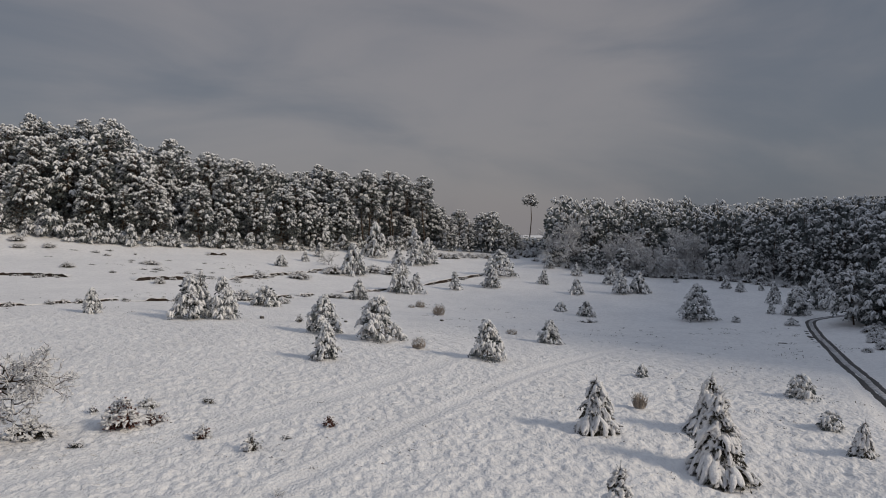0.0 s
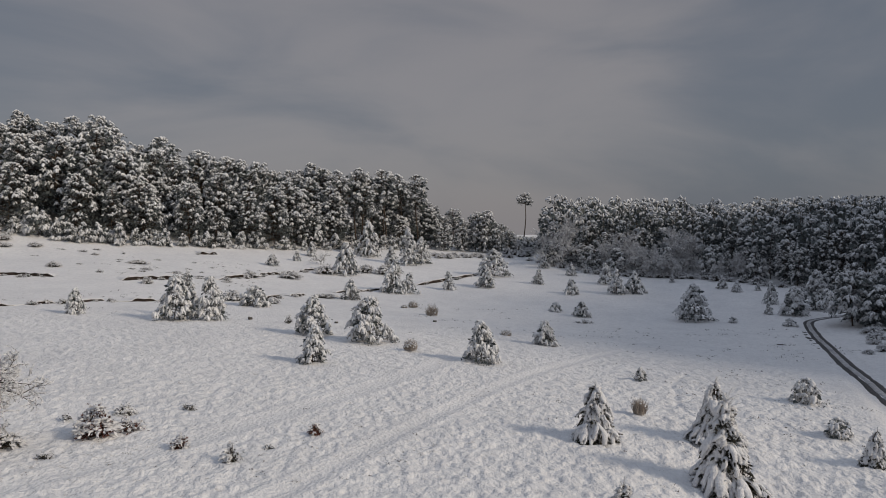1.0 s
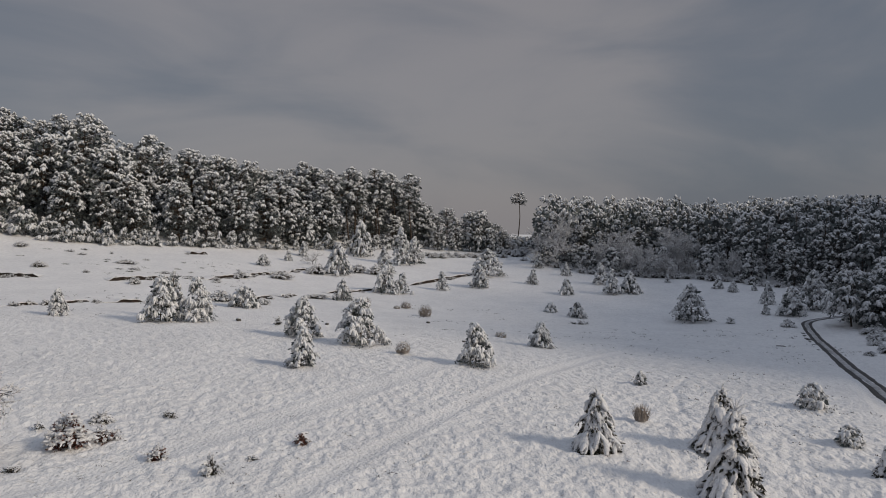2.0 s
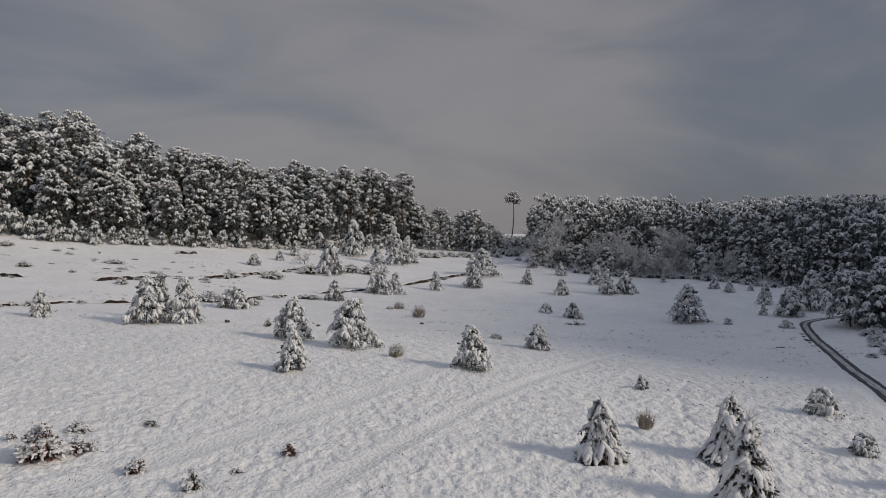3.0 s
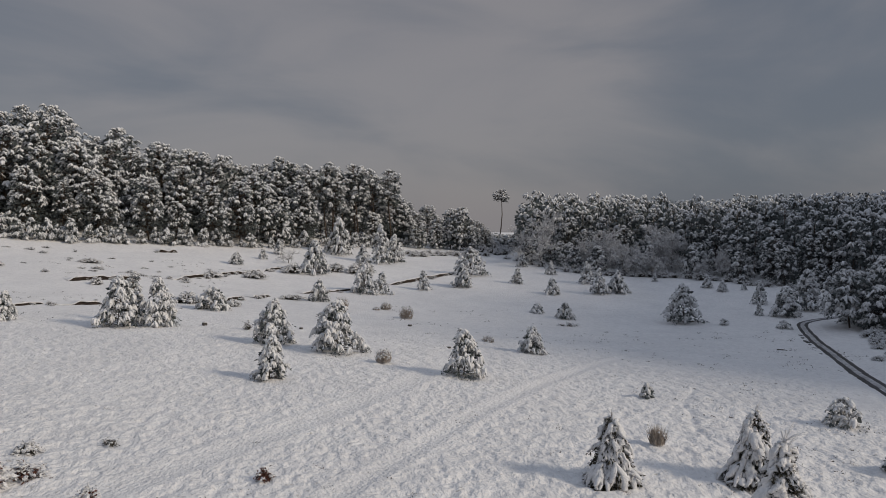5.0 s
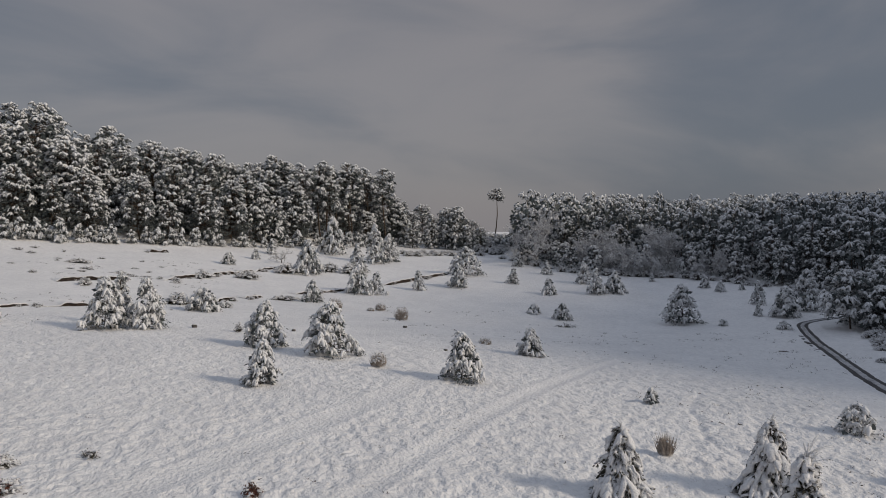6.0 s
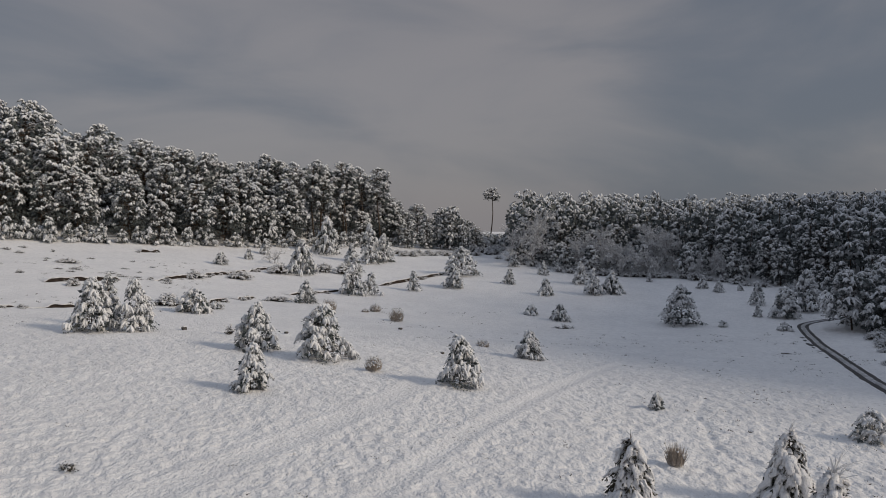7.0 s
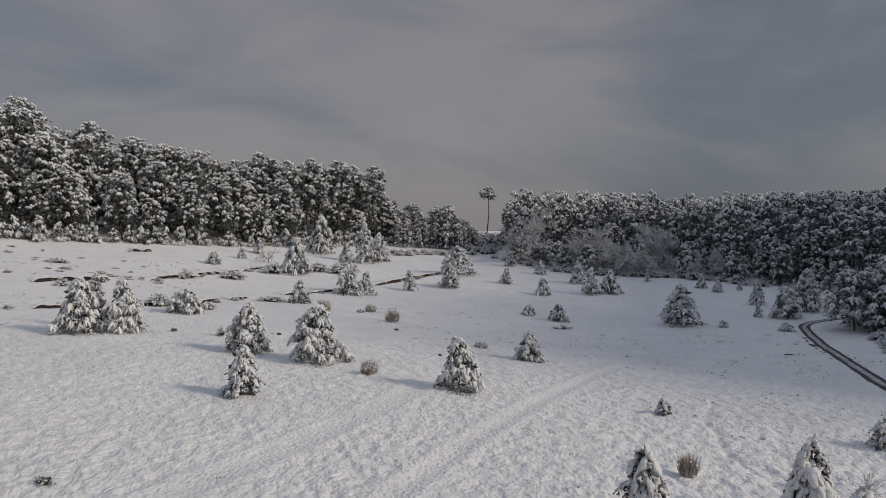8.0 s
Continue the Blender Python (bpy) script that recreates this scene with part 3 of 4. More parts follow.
# ---------- woods ----------
def pine_shape(h, low, spread, heads, seed, droop, bare=0.1, head=0.68, per=6, peak=0.4, lowly=0.6, bare_trunk=0.010, light=False, cone=0.5, bunch=7, taper=2.0, least=0.06, green=5, plump=1.0):
    """Points and triangles of a grown pine: wood, needles, snow. The crown is a cloud of mop heads, each of
    snow-laden shoots that arch out and hang down over dark needles."""
    rng = np.random.default_rng(seed)
    s = np.linspace(0, 1, 6)
    spine = np.stack([0.025 * h * np.sin(s * 5 + seed), 0.025 * h * np.cos(s * 4 + seed), h * 0.95 * s], 1)
    wood = [tubes(rng, spine[None], np.interp(s, (0, 1), (bare_trunk * h, 0.004 * h))[None], 4 if light else 6)]
    # boughs round the trunk, each carrying a bunch of heads
    n = max(3, heads // bunch)
    bq = (np.arange(n) + rng.uniform(0, 1, n)) / n
    bphi = np.arange(n) * 2.399 + rng.uniform(-0.5, 0.5, n)
    own = np.arange(heads) % n
    q = np.clip(bq[own] + rng.normal(0, 0.028 + 0.25 / n, heads), 0, 1)
    phi = bphi[own] + rng.normal(0, 0.30, heads) * (1 + q)

    def outline(v):
        return np.clip(1 - (np.abs(v - peak) / np.where(v > peak, 1.04 - peak, 1.3)) ** taper, least, 1) ** cone
    # a rounded, uneven outline
    even = 0.6 if cone > 0.75 else 1.0      # young cones are more regular
    size = (1 + even * (0.16 * np.sin(bphi * 2 + seed) + 0.14 * np.sin(bq * 19 + seed))) * rng.uniform(1 - 0.28 * even, 1 + 0.1 * even, n)
    ln = spread * outline(q) * size[own] * np.where(rng.random(heads) < 0.3, rng.uniform(0.4, 0.75, heads), rng.uniform(0.8, 1.08, heads))
    zc = h * (low + (0.97 - low) * q)
    mid = np.stack([np.interp(zc, spine[:, 2], spine[:, j]) for j in range(3)], 1)
    out = np.stack([np.cos(phi), np.sin(phi), 0 * phi], 1)
    c = mid + out * ln[:, None]
    r = head * rng.uniform(0.7, 1.3, heads) * (1.1 - 0.3 * q)
    c[:, 2] = np.maximum(c[:, 2], 0.5 * r)
    root = mid - np.array((0, 0, 1)) * (ln * (0.1 + 0.5 * q))[:, None]
    root[:, 2] = np.maximum(root[:, 2], low * h * 0.8)
    if not light:
        wood.append(tubes(rng, curve(root, c, 0.5, 3), np.linspace(1, 0.3, 3)[None] * np.full((heads, 1), 0.0042 * h), 3))
    # shoots of each head
    f = np.repeat(np.arange(heads), per)
    m = len(f)
    turn = np.tile(np.arange(per) * 6.283 / per, heads) + rng.normal(0, 0.5, m)
    d = np.stack([np.cos(turn), np.sin(turn), 0 * turn], 1) + out[f] * 0.35
    reach = r[f] * rng.uniform(0.4, 1.0, m)
    hang = droop * rng.uniform(0.1, 1.1, m) - 0.55 * q[f] ** 2
    a0 = c[f] + np.array((0, 0, 0.42)) * r[f][:, None] + rng.normal(0, 0.16, (m, 3)) * r[f][:, None]
    a1 = c[f] + d * reach[:, None] - np.array((0, 0, 1)) * (hang * reach)[:, None]
    rings = 3 if light else 4
    u = np.linspace(0, 1, rings)[None, :, None]
    path = a0[:, None] + (a1 - a0)[:, None] * u
    path[..., 2:] += reach[:, None, None] * 0.9 * (u - u * u)
    fat = r[f] * 0.32 * rng.uniform(0.6, 1.3, m) * (1.15 if light else plump)
    prof = np.interp(np.linspace(0, 1, rings), (0, 0.35, 0.7, 1), (0.8, 1.05, 0.95, 0.6))
    # the lower boughs are sheltered and keep less snow
    laden = (rng.random(heads) > bare + lowly * np.clip(0.9 - q * 1.9, 0, 1))[f] & (rng.random(m) > 0.12)
    up = np.array((0, 0, 1.0))
    snow = [tubes(rng, (path + up * (fat * 0.25)[:, None, None])[laden], (prof[None] * fat[:, None])[laden], 4, 0.7, 0.3)]
    needles = []
    k = 2 if light else green
    g = np.repeat(np.arange(m), k)
    go = d[g] * 0.7 + rng.normal(0, 0.5, (len(g), 3)) - up * 0.7
    size = reach[g] * rng.uniform(0.4, 0.95, len(g))
    needles.append(blades(rng, path[g, rng.integers(0, rings, len(g))] - up * (fat[g] * 0.5)[:, None], unit(go) * size[:, None], size * (0.28 if light else 0.16)))
    # the dark inside of the crown
    k = 90 if light else int(heads * (1.0 if plump > 1 else 2))
    zi = rng.uniform(min(max(low, 0.02), 0.8), 0.88, k)
    qi = np.clip((zi - low) / (0.97 - low), 0, 1)
    wi = spread * outline(qi) * np.sqrt(rng.uniform(0.02, 0.7, k))
    ai = rng.uniform(0, 6.28, k)
    core = np.stack([np.cos(ai) * wi, np.sin(ai) * wi, zi * h], 1)
    go = np.stack([np.cos(ai), np.sin(ai), rng.uniform(-1.2, 0.3, k)], 1) + rng.normal(0, 0.5, (k, 3))
    size = rng.uniform(0.6, 1.4, k) * head * 1.3
    needles.append(blades(rng, core, unit(go) * size[:, None], size * 0.32))
    return wood, needles, snow


def wood_pine(name, label, group, *form, category="tree", **more):
    wood, green, snow = pine_shape(*form, **more)
    ob = thing(name, 0, 0, 0, label, category, group)
    part("trunk", wood, BARK, ob)
    crown = part("crown", green, HAZED_NEEDLE, ob, "dark needle clumps", smooth=False)
    part("snow_cover", snow, FAR_SNOW, crown, "clinging snow")
    return ob


def branches(rng, p, way, length, width, depth, paths, widths):
    """Crooked limbs that fork, collected as paths."""
    k = 5
    pts = [np.array(p)]
    d = np.array(way, float)
    for _ in range(k - 1):
        d = unit(d + rng.normal(0, 0.22, 3) + np.array((0, 0, 0.03)))
        pts.append(pts[-1] + d * length / (k - 1))
    paths.append(np.array(pts))
    widths.append(np.linspace(width, width * 0.55, k))
    if depth:
        for _ in range(3):
            i = rng.integers(2, k)
            side = unit(d + rng.normal(0, 0.75, 3))
            branches(rng, pts[i], side, length * rng.uniform(0.5, 0.8), width * 0.55, depth - 1, paths, widths)


def frosted_tree(name, h, spread, seed, label, group="", twigs=1500, trunk_h=0.25, depth=3, limbs=5, category="tree", x=0, y=0, z=0, aim=None, twig_len=0.5, broad=0.05, stout=1.0, twig=None, leaf=None, load=0.006):
    """A leafless tree or bush with snow along every twig."""
    rng = np.random.default_rng(seed)
    ob = thing(name, x, y, z, label, category, group)
    paths, widths = [], []
    base = np.array((0, 0, 0.0))
    fork = np.array((0, 0, trunk_h * h))
    paths.append(np.linspace(base, fork, 5))
    widths.append(np.linspace(0.022 * h, 0.016 * h, 5) * stout)
    for k in range(limbs):
        a = k * 6.283 / limbs + rng.uniform(-0.4, 0.4)
        way = np.array((math.cos(a) * spread / h, math.sin(a) * spread / h, rng.uniform(0.35, 0.9)))
        if aim is not None:
            way = way * 0.4 + np.array(aim)
        branches(rng, fork, unit(way), h * rng.uniform(0.32, 0.48), 0.013 * h * stout, depth, paths, widths)
    P, Wd = np.array(paths), np.array(widths)
    part("trunk", [tubes(rng, P, Wd, 3 if h > 7 else 4)], STEM, ob, "dark crooked limbs")
    part("snow_cover", [tubes(rng, P[1:] + np.array((0, 0, 1)) * (Wd[1:, :, None] * 0.8 + load * 0.7), Wd[1:] * 0.9 + load, 3 if load < 0.01 else 5, 0.7, 0.4)], TREE_SNOW, ob, "snow lying along the limbs")
    tail = P[-int(len(P) * 0.85):]
    i = rng.integers(0, len(tail), twigs)
    j = rng.integers(1, 5, twigs)
    start = tail[i, j] + rng.normal(0, 0.03, (twigs, 3))
    go = unit(tail[i, j] - tail[i, j - 1]) + rng.normal(0, 0.6, (twigs, 3)) + np.array((0, 0, -0.05))
    ln = twig_len * rng.uniform(0.4, 1.2, twigs)
    part("twig_spray", [blades(rng, start, unit(go) * ln[:, None], ln * broad + 0.004)], twig or TWIG, ob, "fine frosted twigs", smooth=False)
    if leaf:
        i, j = rng.integers(0, len(tail), twigs // 3), rng.integers(1, 5, twigs // 3)
        go = unit(rng.normal(0, 1, (twigs // 3, 3)))
        part("leaf_spray", [blades(rng, tail[i, j], go * twig_len * 0.6, np.full(twigs // 3, twig_len * 0.13))], leaf, ob, "withered leaves", smooth=False)
    return ob


def inside(edge, x, y):
    """Depth behind a wood's edge, given as y over x."""
    return y - np.interp(x, [p[0] for p in edge], [p[1] for p in edge])


def plant(template, x, y, size, turn, used):
    m = pose(x, y, height(x, y) - 0.1, 0, 0, turn) @ Matrix.Scale(size, 4)
    if template.name not in used:
        used.add(template.name)
        template.matrix_basis = m
        return template
    return copy_thing(template, m)


for k, (x, y, h, w) in enumerate(YOUNG[2:11]):
    pine = wood_pine("young_pine", "young pine tree bowed under thick clumps of snow", "young pines in the field", h * 1.08, 0.05, w * 0.48, 150, 81 + k, 1.7, bare=0.05, lowly=0.45, head=0.05 * w + 0.14, peak=0.0, cone=0.8, bunch=6, taper=1.25, least=0.02, green=5, plump=1.15)
    pine.matrix_basis = pose(x, y, height(x, y) - 0.05)
for k, (x, y, h, w) in enumerate(YOUNG[11:]):
    pine = wood_pine("young_pine", "young pine tree drooping under thick snow in a field", "young pines in the field", h, 0.03, w * 0.5, 48 + int(10 * w), 60 + k, 2.0, bare=0.12, lowly=0.6, head=0.075 * w + 0.12, peak=0.0, cone=0.95, bunch=4, taper=1.15, least=0.02, green=4, plump=1.1)
    pine.matrix_basis = pose(x, y, height(x, y) - 0.05)
for k, (x, y, h, w) in enumerate(((46.5, 132.0, 6.9, 7.4), (14.8, 188.0, 7.0, 9.4), (66.2, 135.1, 5.4, 5.0), (73.0, 140.5, 7.6, 5.2))):
    pine = wood_pine("young_pine", "broad pine bush loaded with lumps of snow over a dark base", "young pines in the field", h, 0.05, w * 0.47, 150, 120 + k, 1.2, bare=0.05, lowly=0.75, head=0.52, peak=0.04, cone=0.85, taper=1.35, green=4, plump=1.2)
    pine.matrix_basis = pose(x, y, height(x, y) - 0.05)


USED, BACK = set(), []
rng = np.random.default_rng(5)
hill = "pines of the hillside wood"
LEFT = [wood_pine("pine_tree", "tall pine tree with thick snow on its rounded crown", hill, 19, 0.20, 5.2, 230, 201, 0.7, lowly=1.2, cone=0.6, bunch=11, head=0.74),
        wood_pine("pine_tree", "tall pine tree with thick snow on its rounded crown", hill, 18, 0.14, 5.0, 230, 202, 0.8, peak=0.35, lowly=1.2, cone=0.6, bunch=11, head=0.74),
        wood_pine("pine_tree", "broad pine tree branched to the ground under snow", hill, 15, 0.03, 5.0, 220, 203, 1.0, peak=0.15, lowly=0.5, cone=0.65, bunch=10),
        wood_pine("pine_tree", "tall pine tree with bare lower trunk and snowy top", hill, 20, 0.52, 3.2, 100, 204, 0.6, bare=0.25, lowly=0.25),
        wood_pine("pine_tree", "tall dark pine tree with snow along its boughs", hill, 19, 0.12, 4.7, 210, 205, 0.9, bare=0.4, peak=0.25, lowly=1.0, cone=0.6, bunch=10)]
EDGE_L = [(-150, 158), (-112, 171), (-98, 175), (-86, 177), (-60, 194), (-43, 208), (-28, 226), (-12, 243), (0, 256)]
for row in range(7):
    for x in np.arange(-165, 0 if row < 3 else -14, 7.0):
        xx = x + rng.uniform(-2, 2)
        yy = np.interp(xx, [p[0] for p in EDGE_L], [p[1] for p in EDGE_L]) + 3 + row * 6.2 + rng.uniform(-2.2, 2.2)
        if xx < -0.72 * yy - 14:
            continue
        size, turn = rng.uniform(0.7, 1.18) * (0.86 if row == 0 else 1.0) * (1 + 0.05 * sstep(-125, -115, xx) + 0.19 * sstep(-106, -84, xx) + 0.02 * sstep(-84, -35, xx)) * (1 + 0.06 * sstep(-30, -18, xx)), rng.uniform(0, 360)
        pick = rng.random()
        if row > 2 and xx > -36 or row == 0 and -99 < xx < -90:
            continue
        kind = LEFT[2] if row == 0 and pick < 0.18 else LEFT[4] if pick > 0.86 else LEFT[int(pick * 2.99)] if row else LEFT[int(pick * 1.99)]
        kind = LEFT[3] if -30 < xx < -12 and pick > 0.4 else kind
        plant(kind, xx, yy, size, turn, USED)

for k in range(13):      # thickets behind the bare trunks
    x = -40 + 2.9 * k
    y = np.interp(x, [p[0] for p in EDGE_L], [p[1] for p in EDGE_L]) + 16
    plant(LEFT[2], x, y, 0.5 + 0.12 * math.sin(k * 1.9), 70 * k, USED)
for x, y, size in ((-12.5, 248, 1.26), (-7.0, 251, 1.30), (-17.5, 245, 1.28), (-26.0, 234, 1.28), (-30.5, 231, 1.2), (-22.0, 240, 1.15)):
    plant(LEFT[3], x, y, size, 40 * x, USED)
valley = "trees of the valley wood"
RIGHT = [wood_pine("pine_tree", "pine tree with drooping snow-laden branches", valley, 10, 0.04, 3.2, 160, 211, 1.25, peak=0.15, lowly=0.3, head=0.62),
         wood_pine("pine_tree", "pine tree with drooping snow-laden branches", valley, 14, 0.07, 3.8, 190, 212, 1.15, bare=0.12, peak=0.25, head=0.66),
         wood_pine("pine_tree", "pine tree with snow on its dark crown", valley, 16, 0.10, 4.1, 200, 213, 0.9, bare=0.25)]
FROST = [frosted_tree("bare_tree", 9.5, 8, 221, "leafless tree with frosted grey twigs", "frosted bare trees at the wood edge", 4600, 0.12, 3, 6, twig_len=0.6, broad=0.07, stout=0.55),
         frosted_tree("bare_tree", 8.0, 8, 222, "leafless tree with frosted grey twigs", "frosted bare trees at the wood edge", 4400, 0.08, 3, 6, twig_len=0.55, broad=0.07, stout=0.55)]
EDGE_R = [(28, 232), (34, 214), (42, 199), (52, 193), (66, 188), (76, 178), (83, 165), (86, 150)]
EDGE_S = [(76, 60), (72, 100), (76, 114), (78, 125), (80, 130), (87, 139), (88, 150), (84, 163)]
for yy0 in np.arange(66, 286, 5.8):
    for xx0 in np.arange(26, 196, 5.8):
        x, y = xx0 + rng.uniform(-2.2, 2.2), yy0 + rng.uniform(-2.2, 2.2)
        pick, size, turn = rng.random(), rng.uniform(0.82, 1.16) * (0.85 if y < 165 else 1), rng.uniform(0, 360)
        if x > 0.645 * y + 9 or x < 0.150 * y:
            continue
        if y < 164:
            d = x - np.interp(y, [p[1] for p in EDGE_S], [p[0] for p in EDGE_S])
        else:
            d = inside(EDGE_R, x, y) if x < 86 else 10 + (x - 86)
        if d < 0 or off_line(np.array([x]), np.array([y]), ROAD)[0][0] < 3.2:
            continue
        if d < 11 and 150 < y and x < 80 and pick < 0.62:
            plant(FROST[int(pick * 10) % 2], x, y, size * 1.2, turn, USED)
        elif d > 19:
            BACK.append((x, y, 17 * size * np.clip(0.62 + d / 70, 0, 1.08), 4.2))
        else:
            plant(RIGHT[0] if d < 10 else RIGHT[1] if d < 15 else RIGHT[2], x, y, size * (np.clip(0.66 + d / 60, 0, 1.05) if d >= 10 else 0.92), turn, USED)

# unseen trees along the added ridge, sparse so that they soften its shade
for k in range(44):
    a, p = rng.uniform(88, 122), rng.uniform(45, 270)
    BACK.append((0.906 * a + 0.423 * p, -0.423 * a + 0.906 * p, rng.uniform(12, 17), 4.2))
for k in range(46):
    BACK.append((rng.uniform(28, 64), rng.uniform(288, 330), rng.uniform(3.5, 5.5), 3.6))
# the depth of both woods, crown behind crown, and the added ridge trees
trunks, crowns, covers = [], [], []
SHAPES = [pine_shape(17, 0.30, 4.4, 40, 900 + k, 0.8, (0.10, 0.22)[k // 6] + 0.07 * (k % 3), 1.1, 3, light=True, lowly=0.3, bunch=4) for k in range(12)]
for k, (x, y, h, spread) in enumerate(BACK):
    at, a = np.array((x, y, height(x, y) - 0.1)), k * 2.4
    spin = np.array(((math.cos(a), math.sin(a), 0), (-math.sin(a), math.cos(a), 0), (0, 0, 1))) * (spread / 4.6, spread / 4.6, h / 17)
    for bag, geo in zip((trunks, crowns, covers), SHAPES[k % 6 + (6 if x > 20 else 0)]):
        bag += [(v @ spin + at, t) for v, t in geo]
far = tagged(new("far_wood"), "dense snowy pine wood going back over a rise", "wood", kind="stuff")
for name, bag, mat in (("trunk", trunks, BARK), ("crown", crowns, HAZED_NEEDLE), ("snow_cover", covers, FAR_SNOW)):
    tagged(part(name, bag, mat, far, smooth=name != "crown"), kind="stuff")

# trees in the gap, and the lone pine
gap = "trees in the gap of the woods"
for x, y, s in ((-3, 258, 0.9), (2, 262, 0.8), (6, 272, 0.95), (10, 266, 0.7), (14, 258, 0.95), (17, 256, 1.0), (20, 262, 0.8), (24, 268, 0.7), (9, 255, 0.6), (26, 262, 0.55), (3, 252, 0.6), (21, 254, 0.6)):
    tagged(plant(RIGHT[1], x, y, s * 1.5, rng.uniform(0, 360), USED), group=gap)
roadside = "pines beside the track"
for k, (x, y, h, w) in enumerate(((68.2, 120.2, 9.4, 4.4), (74.0, 117.4, 11.0, 4.6), (72.4, 123.2, 8.6, 4.4), (77.0, 124.6, 11.0, 4.6), (70.6, 115.6, 7.0, 3.6))):
    pine = wood_pine("pine_tree", "pine beside a track with snowy boughs hanging low", roadside, h, 0.24 if k == 0 else 0.06, w * 0.9, 150, 260 + k, 1.2, bare=0.06, head=0.6, peak=0.15, lowly=0.0, bare_trunk=0.016)
    pine.matrix_basis = pose(x, y, height(x, y) - 0.1)
lone = wood_pine("lone_pine", "slender lone pine with a bare trunk and tufted top", "", 22.5, 0.78, 2.9, 48, 231, 0.7, bare=0.4, head=0.6, bare_trunk=0.012, bunch=5)
lone.matrix_basis = pose(32.4, 269.5, height(32.4, 269.5))


# ---------- low growth ----------
def snow_scrub(x, y, h, w, seed, name="snowy_shrub", label="low shrub buried under snow", group="low snowy shrubs", leaf=None, open_=0.0, dens=1.0):
    """A heap of stems and leaves with lumps of snow on it."""
    rng = np.random.default_rng(seed)
    ob = thing(name, x, y, height(x, y) - 0.04, label, "shrub", group)
    n = int((44 + 13 * w) * dens)
    a, q = rng.uniform(0, 6.28, n), np.sqrt(rng.uniform(0, 1, n))
    cx, cy = np.cos(a) * q * w * 0.45, np.sin(a) * q * min(w, 2.6 * h) * 0.42
    cz = h * (1 - 0.75 * q ** 2) * rng.uniform(0.45, 0.95, n)
    tips = np.stack([cx, cy, cz], 1)
    roots = tips * (0.25, 0.25, 0.0)
    part("stem_tangle", [tubes(rng, curve(roots, tips, -0.6, 3), np.linspace(1, 0.35, 3)[None] * np.full((n, 1), 0.012 + 0.008 * h), 3)], STEM, ob)
    m = n * 8
    f = rng.integers(0, n, m)
    at = roots[f] + (tips - roots)[f] * rng.uniform(0.3, 1.0, (m, 1)) + rng.normal(0, 0.07 * h + 0.03, (m, 3))
    at[:, 2] = np.maximum(at[:, 2], 0.03)
    ln = (0.08 * h + 0.07) * rng.uniform(0.5, 1.4, m)
    part("foliage", [blades(rng, at, unit(rng.normal(0, 1, (m, 3))) * ln[:, None], ln * 0.24)], leaf or NEEDLE, ob, smooth=False)
    keep = rng.random(n) > open_
    if keep.any():
        e = (tips + np.array((0, 0, 0.03 * h)))[keep]
        r = (0.062 * h + 0.03 * w ** 0.5) * rng.uniform(0.4, 1.5, (len(e), 1)) * np.array((1.25, 1.25, 0.5))
        k = 5
        f2 = np.repeat(np.arange(len(e)), k)
        go = e[f2] * (1.2, 1.2, 0) / (0.5 * w) + rng.normal(0, 0.6, (len(f2), 3)) + np.array((0, 0, -0.35))
        size = (0.14 * h + 0.10) * rng.uniform(0.5, 1.2, len(f2))
        part("snow_cover", [blobs(rng, e, r, 6 if y < 150 else 5, 3 if y < 150 else 2, 0.48), blades(rng, e[f2] + rng.normal(0, 0.05 * h + 0.03, (len(f2), 3)), unit(go) * size[:, None], size * 0.22)], TREE_SNOW, ob, "lumps of snow")
    return ob


def grass_tuft(x, y, h, w, seed, snowy=0.3):
    rng = np.random.default_rng(seed)
    ob = thing("grass_tussock", x, y, height(x, y) - 0.03, "tall tussock of dry tan grass standing in snow", "grass", "dry grass tussocks")
    n = 520
    a, q = rng.uniform(0, 6.28, n), np.sqrt(rng.uniform(0, 1, n))
    base = np.stack([np.cos(a) * q * w * 0.42, np.sin(a) * q * w * 0.42, 0 * a], 1)
    way = np.stack([np.cos(a) * q * 0.12, np.sin(a) * q * 0.12, np.ones(n)], 1) + rng.normal(0, 0.16, (n, 3))
    ln = h * rng.uniform(0.45, 1.05, n) * (1.05 - 0.4 * q ** 2)
    part("grass_clump", [blades(rng, base, unit(way) * ln[:, None], 0.010 + 0.007 * ln)], DRY_GRASS, ob, smooth=False)
    k = int(70 * snowy) + 8
    i = rng.integers(0, n, k)
    c = base[i] + unit(way[i]) * (ln[i] * rng.uniform(0.6, 1.02, k))[:, None]
    part("snow_cover", [blobs(rng, c, rng.uniform(0.025, 0.06, (k, 1)) * (0.6 + w) * np.array((0.9, 0.9, 0.7)), 6, 3, 0.4)], TREE_SNOW, ob)
    return ob


